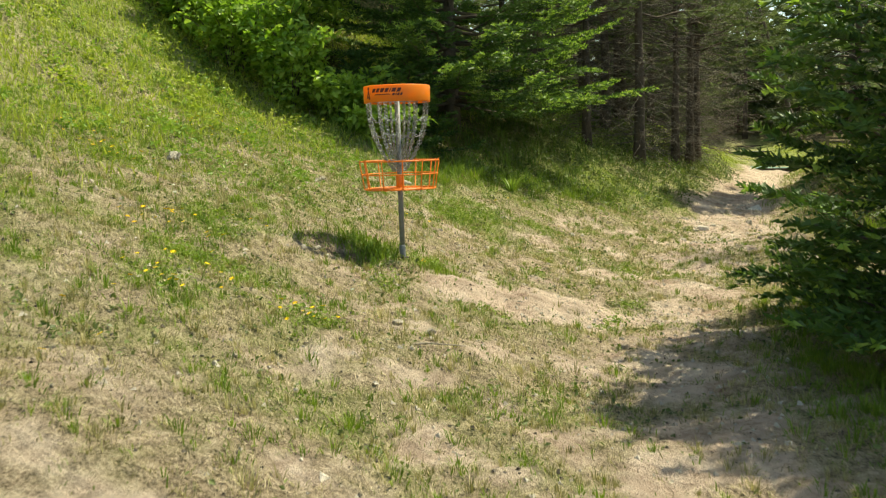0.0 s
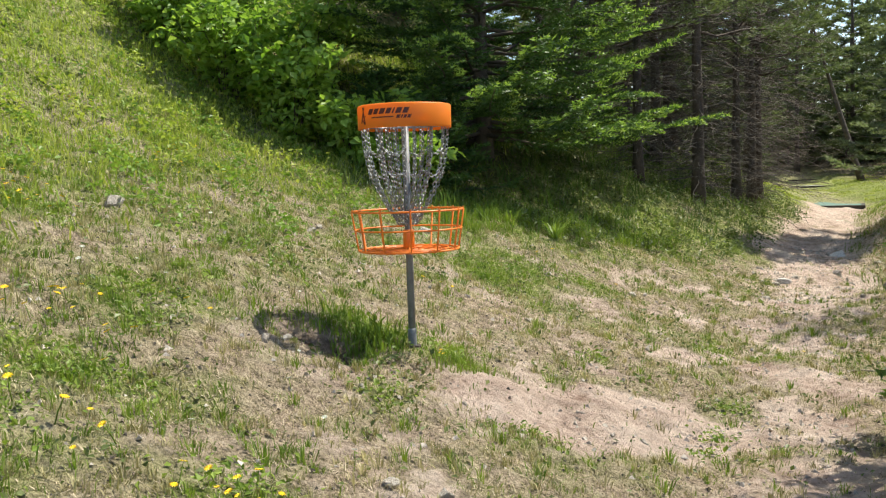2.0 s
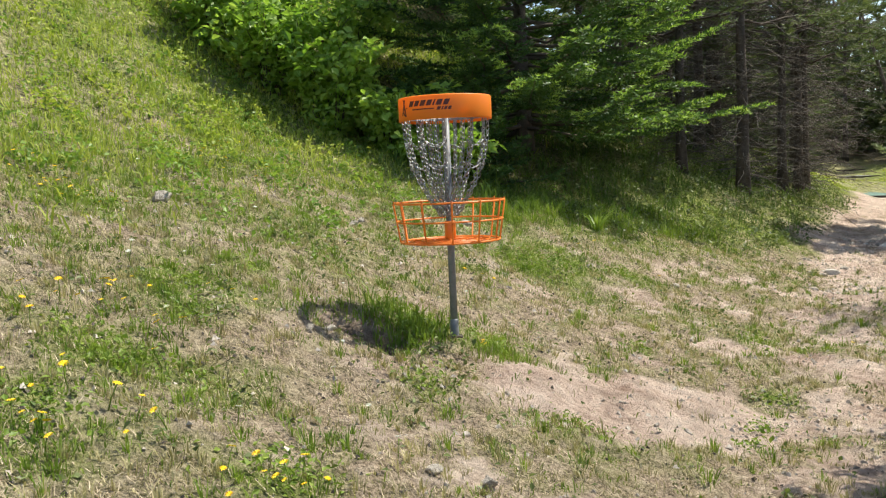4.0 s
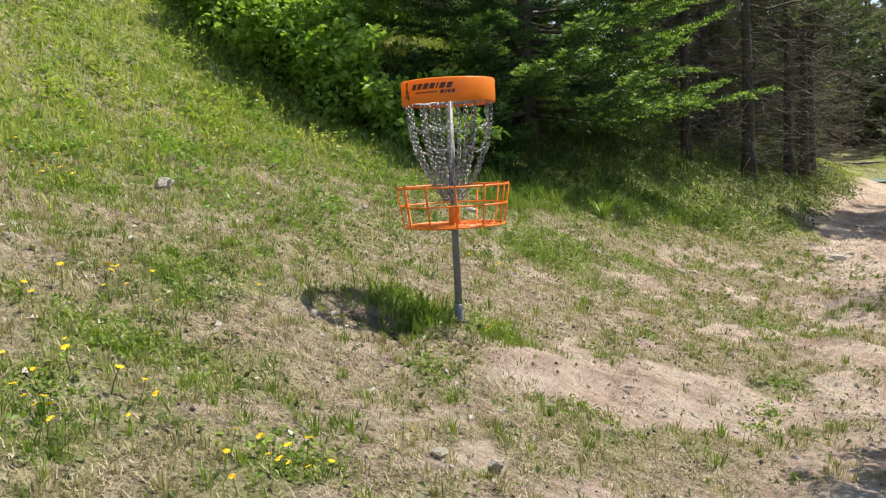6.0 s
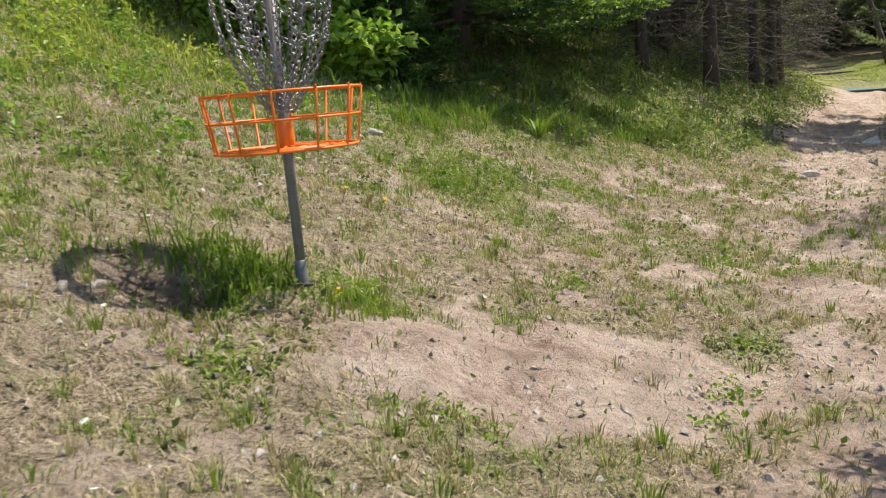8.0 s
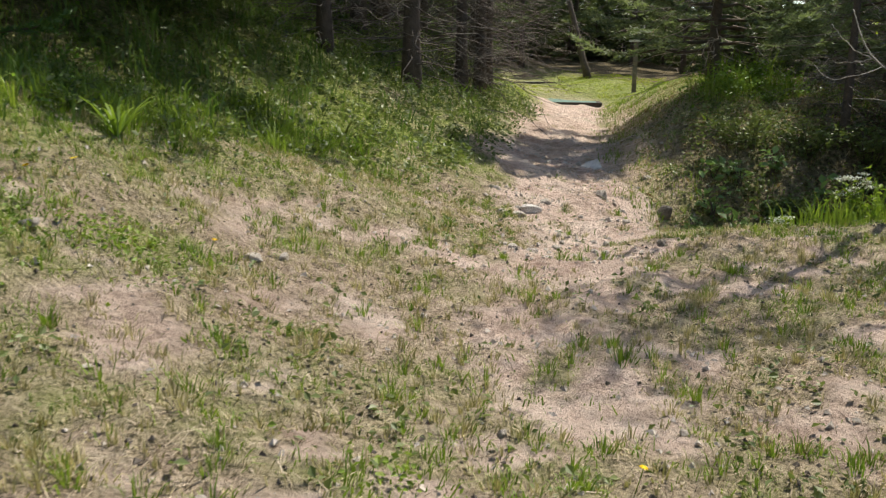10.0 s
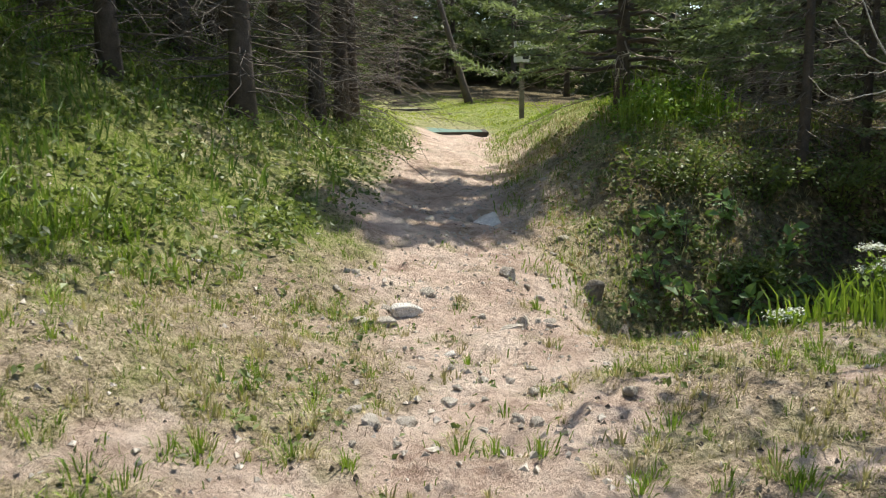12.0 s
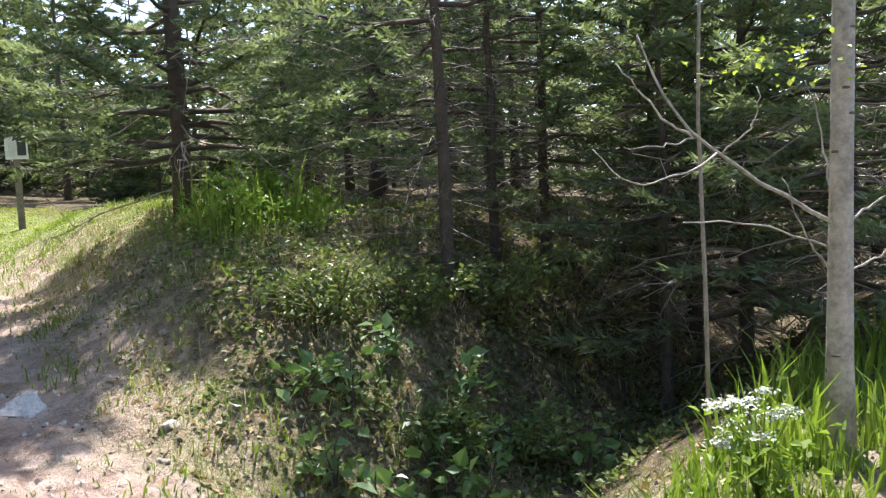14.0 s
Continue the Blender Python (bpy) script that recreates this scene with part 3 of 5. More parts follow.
def conifer(name, label, seed, h, reach, clear, n_branch, n_twig, pairs, nlen, nwide, droop=0.25, dead=0, dead_top=0.45, radius=None, material=None, bare_in=0.25, lean=(0, 0), category="tree", twig=0.42, twigs_of=None, single=False, low=1.0, taper=0.75, tips=0.0, fine=1.0, flat=1.0):
    rs = np.random.RandomState(seed)
    root = thing(name, 0, 0, 0, label, category)
    r0 = radius or h * 0.014
    zz = np.linspace(-0.3, h, 9)
    bend = rs.normal(size=(9, 2)) * 0.02 * np.linspace(0, 1, 9)[:, None] * 2
    axis = np.stack([bend[:, 0] + lean[0] * zz, bend[:, 1] + lean[1] * zz, zz], 1)
    rad = r0 * (1 - np.linspace(0, 0.93, 9) ** 1.1)
    rad[0] *= 1.35
    part("trunk", Soup().add(*tube(axis, rad, 9)), M_BARK, root, "dark scaly bark")

    def stem(z):
        return np.array([np.interp(z, zz, axis[:, 0]), np.interp(z, zz, axis[:, 1]), z])

    limbs, P, D, L, O = Soup(), [], [], [], []
    for i in range(n_branch):
        w = ((i + rs.uniform(0, 0.8)) / n_branch) ** low
        z = clear + (h - clear) * w
        ln = reach * (1 - w) ** taper * (rs.uniform(0.8, 1.04) if single else rs.uniform(0.65, 1.12)) + 0.12
        a = i * 2.39996 + rs.uniform(-0.5, 0.5)
        out = np.array([math.cos(a), math.sin(a), 0])
        s = np.linspace(0, 1, 6)
        rise = (-droop * (1 - w) + 0.35 * w)
        line = stem(z) + out * (ln * s)[:, None] + np.array([0, 0, 1.0]) * (ln * (rise * s + 0.16 * s ** 2.2))[:, None]
        line[1:] += rs.normal(size=(5, 3)) * 0.02 * ln
        one = tube(line, np.linspace(0.012 + 0.008 * ln, 0.004, 6), 4, cap=False)
        if single:
            part("branch", Soup().add(*one), M_BARK, root)
        else:
            limbs.add(*one)
        m = max(4, int(n_twig * (0.35 + 0.65 * ln / reach)))
        t_ = bare_in + (1 - bare_in) * (np.arange(m) + rs.uniform(0, 1, m)) / m
        p = np.stack([np.interp(t_, s, line[:, k]) for k in range(3)], 1)
        fwd = unit(np.stack([np.interp(np.minimum(t_ + 0.1, 1), s, line[:, k]) - np.interp(t_ - 0.1, s, line[:, k]) for k in range(3)], 1))
        side = unit(np.cross(fwd, (0, 0, 1.0)))
        sg = np.where(np.arange(m) % 2, 1.0, -1.0)[:, None]
        d = unit(fwd * rs.uniform(0.5, 1.1, (m, 1)) + side * sg * rs.uniform(0.5, 1.0, (m, 1)) + np.array([0, 0, 1]) * rs.uniform(-0.45, 0.15, (m, 1)) * flat)
        P.append(p), D.append(d), L.append(twig * (1.15 - 0.7 * t_) * (0.4 + 0.6 * min(ln / 1.6, 1)) * rs.uniform(0.7, 1.2, m))
        P.append(line[-2:-1]), D.append(unit(line[-1:] - line[-2:-1])), L.append(np.array([0.3 * twig + ln * 0.2])), O.append(np.r_[t_, 1.0])
    if not single:
        tagged(part("branchwork", limbs, M_BARK, root), kind="stuff")
    P, D, L = np.concatenate(P), np.concatenate(D), np.concatenate(L)
    part("crown", Soup().add(*needles(P, D, L, rs, pairs, nlen, nwide)), material or M_SPRUCE, root, smooth=False)
    # outer twigs only: sunlit bough ends by colour, the inside stays dark
    if tips:
        ok = rs.uniform(0, 1, len(P)) < tips * step(0.35, 0.8, np.concatenate(O))
        part("lit_new_growth", Soup().add(*needles((P + D * L[:, None] * 0.72)[ok], D[ok], L[ok] * 0.42, rs, 4, nlen * 0.85, nwide)), M_LIT_TIPS, root, "new shoots with sunlight put into their bright green", smooth=False)
    if dead:
        dl = Soup()
        for i in range(dead):
            z = 0.25 + (h * dead_top) * (i + rs.uniform(0, 1)) / dead
            a = i * 2.4 + rs.uniform(-0.6, 0.6)
            ln = reach * rs.uniform(0.35, 0.95)
            s = np.linspace(0, 1, 5)
            line = stem(z) + np.array([math.cos(a), math.sin(a), 0]) * (ln * s)[:, None] + np.array([0, 0, 1.0]) * (ln * (rs.uniform(-0.35, 0.15) * s - 0.1 * s * s))[:, None]
            line[1:] += rs.normal(size=(4, 3)) * 0.035 * ln
            dl.add(*tube(line, np.linspace(0.011, 0.003, 5) * fine, 3, cap=False))
            for k in range(rs.randint(3, 7)):
                q = rs.uniform(0.25, 0.95)
                p0 = np.array([np.interp(q, s, line[:, c]) for c in range(3)])
                d = unit(np.array([math.cos(a), math.sin(a), 0]) + rs.normal(size=3) * 0.8)
                l2 = ln * rs.uniform(0.12, 0.4)
                dl.add(*tube([p0, p0 + d * l2 * 0.5 + rs.normal(size=3) * 0.02, p0 + d * l2 + (0, 0, -0.1 * l2)], (0.005 * fine, 0.0035 * fine, 0.002 * fine), 3, cap=False))
        tagged(part("dead_branchwork", dl, twigs_of or M_DEAD, root, "bare grey dead branches"), kind="stuff")
    return root


def place(tree, x, y, turn, size=1.0, sink=0.05):
    m = Matrix.LocRotScale((x, y, gz(x, y) - sink), Euler((0, 0, turn)), (size,) * 3)
    return copy_thing(tree, m)


def put(tree, x, y, turn=0.0, size=1.0):
    tree.matrix_basis = Matrix.LocRotScale((x, y, gz(x, y) - 0.05), Euler((0, 0, turn)), (size,) * 3)
    return tree


# the broad spruce behind the basket
put(conifer("spruce_tree", "broad green spruce with low sweeping boughs behind the basket", 5, 5.4, 2.75, 0.3, 125, 78, 9, 0.085, 0.024, 0.16, 0, 0.3, 0.13, bare_in=0.22, twig=0.62, single=True, low=1.25, taper=0.5, tips=1.0, flat=0.55), -0.2, 15.2, 0.6)
# the spruce beside the trail, whose boughs hang over it
put(conifer("spruce_tree", "dark spruce leaning its boughs over the trail", 8, 4.3, 2.1, 0.15, 150, 54, 7, 0.10, 0.034, 0.16, 0, bare_in=0.12, twig=0.5, single=True, taper=0.34, low=1.4, tips=0.2), 4.5, 6.7, 1.1)
put(conifer("spruce_tree", "dark young spruce shading the edge of the trail", 9, 5.0, 1.9, 0.2, 60, 24, 7, 0.12, 0.034, 0.14, 0, twig=0.42, taper=0.6), 5.5, 4.7, 2.1)
put(conifer("spruce_tree", "dense dark spruce standing behind the trailside spruce", 10, 5.2, 2.0, 0.15, 80, 30, 7, 0.12, 0.034, 0.16, 0, twig=0.45, taper=0.5, low=1.3), 5.9, 7.9, 0.4)
# the spruce on the berm
put(conifer("spruce_tree", "tall dark spruce with thin lower limbs on the bank", 11, 8.2, 1.9, 0.55, 104, 36, 8, 0.10, 0.026, 0.12, 40, 0.25, 0.085, M_FOREST, 0.3, single=True, low=1.25), 7.75, 19.0, 0.3)

young = conifer("young_spruce", "low young spruce at the foot of the slope", 15, 1.9, 1.15, 0.05, 46, 26, 7, 0.10, 0.026, 0.05, 0, twig=0.4, bare_in=0.05, radius=0.03, category="tree")
put(young, -0.7, 13.5, 0.3, 0.75)
for x, y, turn, size in ((-1.5, 13.9, 5.2, 0.8),):
    place(young, x, y, turn, size)

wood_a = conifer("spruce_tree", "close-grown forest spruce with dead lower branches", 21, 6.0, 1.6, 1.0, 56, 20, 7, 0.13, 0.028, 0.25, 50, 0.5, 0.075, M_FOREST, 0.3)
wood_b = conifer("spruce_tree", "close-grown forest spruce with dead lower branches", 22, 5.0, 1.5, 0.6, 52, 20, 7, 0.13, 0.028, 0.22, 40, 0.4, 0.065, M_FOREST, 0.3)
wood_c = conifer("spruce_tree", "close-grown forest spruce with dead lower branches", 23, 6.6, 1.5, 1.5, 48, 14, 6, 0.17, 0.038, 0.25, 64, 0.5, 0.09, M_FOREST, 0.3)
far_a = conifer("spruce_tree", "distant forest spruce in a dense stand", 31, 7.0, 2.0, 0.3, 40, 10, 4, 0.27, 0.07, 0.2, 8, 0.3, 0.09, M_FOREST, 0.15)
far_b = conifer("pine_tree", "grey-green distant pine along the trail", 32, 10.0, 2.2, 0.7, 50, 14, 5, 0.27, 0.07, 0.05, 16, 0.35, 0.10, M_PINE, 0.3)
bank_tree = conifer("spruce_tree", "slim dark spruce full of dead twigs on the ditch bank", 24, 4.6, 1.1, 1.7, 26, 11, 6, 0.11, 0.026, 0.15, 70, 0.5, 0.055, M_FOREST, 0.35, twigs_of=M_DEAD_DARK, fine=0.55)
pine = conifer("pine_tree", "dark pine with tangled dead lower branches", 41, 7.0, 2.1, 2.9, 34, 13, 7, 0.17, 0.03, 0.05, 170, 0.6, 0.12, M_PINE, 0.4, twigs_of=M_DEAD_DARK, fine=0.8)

put(pine, 3.3, 18.2, 0.4)
for x, y, turn, size in ((5.2, 22.0, 1.9, 0.95), (2.2, 17.4, 2.7, 0.8), (4.4, 20.3, 4.1, 0.85), (4.9, 21.2, 5.5, 0.9), (2.9, 20.6, 0.9, 1.0), (1.6, 19.2, 3.3, 0.9), (3.6, 23.2, 2.0, 1.05), (5.6, 24.6, 5.0, 1.0)):
    place(pine, x, y, turn, size)
rw = random.Random(77)
made = []


def scatter(kinds, n, inside, gap, tries=6000):
    count = 0
    for _ in range(tries):
        if count >= n:
            break
        x, y = rw.uniform(-26, 36), rw.uniform(-12, 62)
        if not inside(x, y) or any((x - a) ** 2 + (y - b) ** 2 < gap * gap for a, b in made):
            continue
        made.append((x, y))
        place(rw.choice(kinds), x, y, rw.uniform(0, 6.28), rw.uniform(0.8, 1.15))
        count += 1


made += [(-0.2, 15.2), (4.1, 6.2), (7.75, 19.0), (3.3, 18.2), (5.2, 22.0)]
edge_r = lambda y: float(np.interp(y, (-10, 5, 9, 12, 14, 15.5, 17, 19.5, 24, 27, 33, 45, 62), (5.5, 6.5, 9.0, 10.6, 10.4, 10.2, 10.2, 10.4, 12.8, 16.0, 18.0, 19.0, 20.0)))
edge_l = lambda y: float(np.interp(y, (15.9, 16, 20, 25, 33, 45, 62), (-9, 1.0, 3.0, 5.0, 6.6, 8.5, 12.5)))
put(wood_a, 10.5, 15.4, 0.2)
put(wood_b, 10.4, 18.1, 1.2)
put(wood_c, 11.8, 14.4, 2.0)
made += [(10.5, 15.4), (10.4, 18.1), (11.8, 14.4)]
put(bank_tree, 7.8, 16.05, 0.4)
for x, y, turn, size in ((8.8, 14.9, 2.2, 0.85), (8.75, 16.3, 4.4, 0.85)):
    place(bank_tree, x, y, turn, size)
made += [(7.8, 16.05), (8.8, 14.9), (8.75, 16.3)]
for x, y, turn, size in ((9.7, 15.4, 0.5, 0.8), (9.3, 14.5, 2.5, 0.95), (8.6, 13.7, 4.0, 0.75), (9.5, 16.3, 5.1, 0.8), (10.0, 13.2, 1.0, 0.9)):
    place(wood_b, x, y, turn, size)
    made.append((x, y))
scatter((wood_a, wood_b, wood_c), 46, lambda x, y: edge_r(y) < x < edge_r(y) + 7.5 and 11 < y < 30, 1.45)
put(conifer("pine_tree", "thin dark pine leaning over the mown grass", 33, 7.5, 1.2, 3.4, 22, 10, 5, 0.22, 0.05, 0.05, 8, 0.3, 0.11, M_PINE, 0.3, lean=(-0.27, 0.1)), 11.6, 34.2)
made.append((11.6, 34.2))
far_c = conifer("young_pine", "bushy grey-green young pine at the edge of the mown grass", 34, 3.6, 1.5, 0.1, 40, 14, 5, 0.20, 0.055, 0.12, 0, 0.3, 0.05, M_PINE, 0.1, low=1.2)
put(far_c, 9.0, 43.0, 0.4)
made.append((9.0, 43.0))
for i in range(34):
    y = 27.5 + 20 * (i + 0.5) / 34
    x = (float(np.interp(y, (27, 33, 40, 48), (16.4, 17.8, 18.4, 18.6))) + 1.4 * math.sin(i * 2.7)) if i % 2 else (float(np.interp(y, (27, 33, 40, 48), (4.4, 5.6, 7.2, 9.5))) + 1.3 * math.sin(i * 1.9))
    place(far_c, x, y, i * 1.3, 0.8 + 0.35 * (i * 0.37 % 1))
    made.append((x, y))
for i in range(12):
    x, y = 7.5 + 9.5 * i / 11, 45.5 + 1.5 * math.sin(i * 2.2)
    place(far_c, x, y, i * 2.1, 1.1 + 0.3 * (i * 0.61 % 1))
    made.append((x, y))
for x, y, turn, size in ((11.0, 50.0, 0.3, 1.2), (13.2, 52.0, 1.3, 1.2), (14.6, 50.0, 2.3, 1.2), (16.4, 49.5, 3.3, 1.15), (18.0, 52.0, 4.3, 1.2), (19.5, 47.0, 5.3, 1.1)):
    place(far_b, x, y, turn, size)
    made.append((x, y))
put(far_a, 20, 16, 0)
put(far_b, 12.5, 47, 0)
made += [(20, 16), (12.5, 47)]
for x, y, turn, size in ((-9.5, 18.5, 0.5, 0.8), (-12.5, 16.5, 2.5, 0.9), (-7.2, 20.0, 4.0, 0.8), (-15.0, 13.5, 1.0, 0.9), (-11.0, 21.5, 1.9, 1.0), (-17.5, 16.0, 3.1, 1.0)):
    place(far_a, x, y, turn, size)
    made.append((x, y))
for x, y, turn, size in ((9.0, 40.5, 1.0, 1.2), (11.5, 41.5, 3.0, 1.1), (16.0, 41.0, 5.0, 1.2), (7.4, 38.0, 2.0, 1.1), (14.6, 44.0, 0.2, 1.2), (10.2, 46.0, 0.9, 1.3), (16.5, 37.5, 1.7, 1.0), (6.4, 33.5, 4.4, 1.1)):
    place(far_b, x, y, turn, size)
    made.append((x, y))
scatter((far_a,), 50, lambda x, y: edge_r(y) + 4 < x < edge_r(y) + 18 and 4 < y < 44, 1.9)
scatter((far_b, far_b, far_a), 34, lambda x, y: edge_r(y) < x < edge_r(y) + 8 and y > 28, 1.7)
scatter((far_b, far_b, far_a), 38, lambda x, y: edge_l(y) - 12 < x < edge_l(y) and y > 22, 1.7)
scatter((far_a, far_b), 30, lambda x, y: -16 < x < 2 and 19 < y < 34, 2.0)
scatter((far_a, far_b), 26, lambda x, y: abs(x - trail_x(y)) < 14 and 50 < y < 62, 1.9)


# ---- broadleaved growth ----
def shrub(name, x, y, label, seed, stems, h, wide, n_leaf, size, material=None):
    rs = np.random.RandomState(seed)
    root = thing(name, x, y, gz(x, y) - 0.03, label, "shrub")
    st, pts = Soup(), []
    for i in range(stems):
        a, l_ = rs.uniform(0, 6.28), rs.uniform(0.6, 1.0) * h
        tip = np.array([math.cos(a) * wide * rs.uniform(0.2, 1), math.sin(a) * wide * rs.uniform(0.2, 1), l_])
        base = np.array([math.cos(a), math.sin(a), 0]) * 0.15 * wide * rs.uniform(0, 1)
        q = np.linspace(0, 1, 5)[:, None]
        line = base * (1 - q) + tip * q + np.array([0, 0, 0.15 * l_]) * np.sin(q * math.pi) + rs.normal(size=(5, 3)) * 0.03 * h
        line[0] = base
        line[0, 2] = -0.05
        st.add(*tube(line, np.linspace(0.009, 0.003, 5), 4, cap=False))
        k = n_leaf // stems
        t_ = rs.uniform(0.0, 1, k) ** 0.8
        p = np.stack([np.interp(t_, np.linspace(0, 1, 5), line[:, c]) for c in range(3)], 1)
        pts.append(p + rs.normal(size=p.shape) * np.array([0.13, 0.13, 0.09]) * (0.35 + 0.3 * h))
    tagged(part("stemwork", st, M_BARK, root), kind="stuff")
    part("foliage", Soup().add(*leaves(np.concatenate(pts), rs, size)), material or M_LEAF, root, smooth=False)
    return root


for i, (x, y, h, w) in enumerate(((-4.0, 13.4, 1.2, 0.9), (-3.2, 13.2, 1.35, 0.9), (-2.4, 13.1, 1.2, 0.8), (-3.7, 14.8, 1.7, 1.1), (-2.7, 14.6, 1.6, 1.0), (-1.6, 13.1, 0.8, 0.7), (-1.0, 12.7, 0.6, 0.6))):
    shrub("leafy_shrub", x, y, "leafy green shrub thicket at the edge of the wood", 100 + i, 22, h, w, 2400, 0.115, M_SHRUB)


for i, (x, y, h, w) in enumerate(((6.7, 16.1, 0.34, 0.6), (7.3, 16.0, 0.4, 0.6), (6.7, 15.3, 0.18, 0.4), (8.0, 15.8, 0.5, 0.6), (7.3, 15.1, 0.25, 0.5))):
    shrub("bramble_bush", x, y, "low tangled bramble bush on the face of the bank", 140 + i, 14, h, w, 1000, 0.05, M_COVER)


rd = random.Random(61)
for i in range(26):
    x, y = rd.uniform(5.5, 7.5), rd.uniform(14.5, 15.7)
    shrub("broad_leaved_plant", x, y, "low plant with broad soft leaves in the ditch", 160 + i, 5, rd.uniform(0.12, 0.3), rd.uniform(0.1, 0.2), 34, rd.uniform(0.07, 0.12), M_DOCK)


def blades(name, label, n, area, keep, h, w, material, seed, lean=0.5, kind="stuff", parent=None):
    """Blades of grass rooted on the ground: a bent strip of three triangles each."""
    rs = np.random.RandomState(seed)
    x0, x1, y0, y1 = area
    x, y = rs.uniform(x0, x1, n), rs.uniform(y0, y1, n)
    ok = rs.uniform(0, 1, n) < keep(x, y)
    x, y = x[ok], y[ok]
    n = len(x)
    z = height(x, y) - 0.01
    a, b = rs.uniform(0, 6.28, n), rs.uniform(0, 6.28, n)
    hh = h * rs.uniform(0.45, 1.25, n) * (0.8 + 0.35 * wave(x, y, 0.8, seed + 1) + 0.4 * wave(x, y, 0.25, seed + 2))
    hh = np.maximum(hh, h * 0.3)
    out = rs.uniform(0.1, 1.0, n) * lean * hh
    P = np.stack([x, y, z], 1)
    D = np.stack([np.cos(a), np.sin(a), np.zeros(n)], 1)
    S = np.stack([np.cos(b), np.sin(b), np.zeros(n)], 1) * (w * rs.uniform(0.6, 1.3, n) * 0.5)[:, None]
    U = np.array([0, 0, 1.0])
    mid = P + D * (out * 0.35)[:, None] + U * (hh * 0.6)[:, None]
    tip = P + D * out[:, None] + U * (hh * (1 - 0.25 * lean))[:, None]
    v = np.stack([P - S, P + S, mid + S * 0.8, mid - S * 0.8, tip], 1).reshape(-1, 3)
    i = np.arange(n)[:, None] * 5
    f = np.concatenate([i + [0, 1, 2], i + [0, 2, 3], i + [3, 2, 4]])
    return tagged(new(name, mesh_of(name, v, f, material)), label, "grass", kind=kind)


PADS = ((7.66, 24.85, -19, 1.25, 4.4), (10.0, 34.4, -16, 1.2, 2.4), (10.95, 38.2, -16, 1.2, 2.2))


def on_pad(x, y):
    out = np.zeros_like(x)
    for px, py, turn, wide, long in PADS:
        c, s_ = math.cos(radians(turn)), math.sin(radians(turn))
        a, b = (x - px) * c + (y - py) * s_, -(x - px) * s_ + (y - py) * c
        out = np.maximum(out, (np.abs(a) < wide / 2 + 0.1) * (b > -1.2) * (b < long))
    return out


def wooded(x, y):
    return litter_and_shade_map(x, y) / 0.9


near = (-3.6, 6.8, 3.2, 16.2)
blades("dry_grass", "short dry straw-coloured grass on the slope", 230000, near, lambda x, y: (1 - 0.97 * step(0.1, 0.8, bare(x, y))) * (1 - 0.5 * lush(x, y)) * np.clip(0.35 + 1.1 * wave(x, y, 0.22, 31) + 0.5 * wave(x, y, 0.6, 32), 0.03, 1) * (1 - wooded(x, y)), 0.055, 0.0052, M_DRY, 51, 1.0)
blades("green_grass", "short green grass in patches on the slope", 230000, near, lambda x, y: np.clip(lush(x, y) * 1.5 - 0.2 + 0.35 * wave(x, y, 0.25, 33), 0, 1) * (1 - wooded(x, y)), 0.06, 0.0054, M_GRASS, 52, 1.1)
blades("meadow_grass", "long yellow-green meadow grass on the hillside", 150000, (-11, 0.6, 3.5, 19), lambda x, y: step(3.8, 6.6, trail_x(y) - x) * (0.3 + 0.7 * lush(x, y)), 0.14, 0.0125, M_MEADOW, 53, 1.0)
blades("bank_grass", "tall green grass on the shaded bank", 70000, (-2, 6, 11.2, 25), lambda x, y: step(-0.1, 0.9, y - edge_wood(x)) * step(0.5, 1.1, trail_x(y) - x) * np.clip(0.3 + 0.8 * wave(x, y, 0.6, 63) + 0.4 * wave(x, y, 0.2, 62), 0.04, 1) * (1 - 0.65 * step(13.5, 15, y) * step(1.5, 2.5, x)), 0.26, 0.013, M_TALL, 54, 0.8)
blades("lawn_grass", "bright mown grass beside the tee pads", 30000, (4.8, 13.5, 21.8, 38), lambda x, y: (1 - bare(x, y)) * step(22, 25, y) * (1 - on_pad(x, y)), 0.05, 0.024, M_MEADOW, 55, 0.8)
blades("berm_grass", "sparse sunlit grass on the bank beside the trail", 60000, (4.8, 10, 14.8, 24), lambda x, y: step(0.3, 0.9, x - trail_x(y)) * (0.1 + 0.45 * step(0.0, 0.9, wave(x, y, 1.2, 61))) * (1 - 0.6 * wooded(x, y)), 0.10, 0.010, M_GRASS, 56, 0.9)
blades("edge_grass", "tall bright grass along the ditch edge", 3600, (5.2, 8.2, 12.95, 13.7), lambda x, y: step(5.1, 6.2, x) * (0.1 + 0.9 * step(-0.2, 0.6, wave(x, y, 0.4, 62))), 0.30, 0.014, M_GRASS, 57, 0.5)


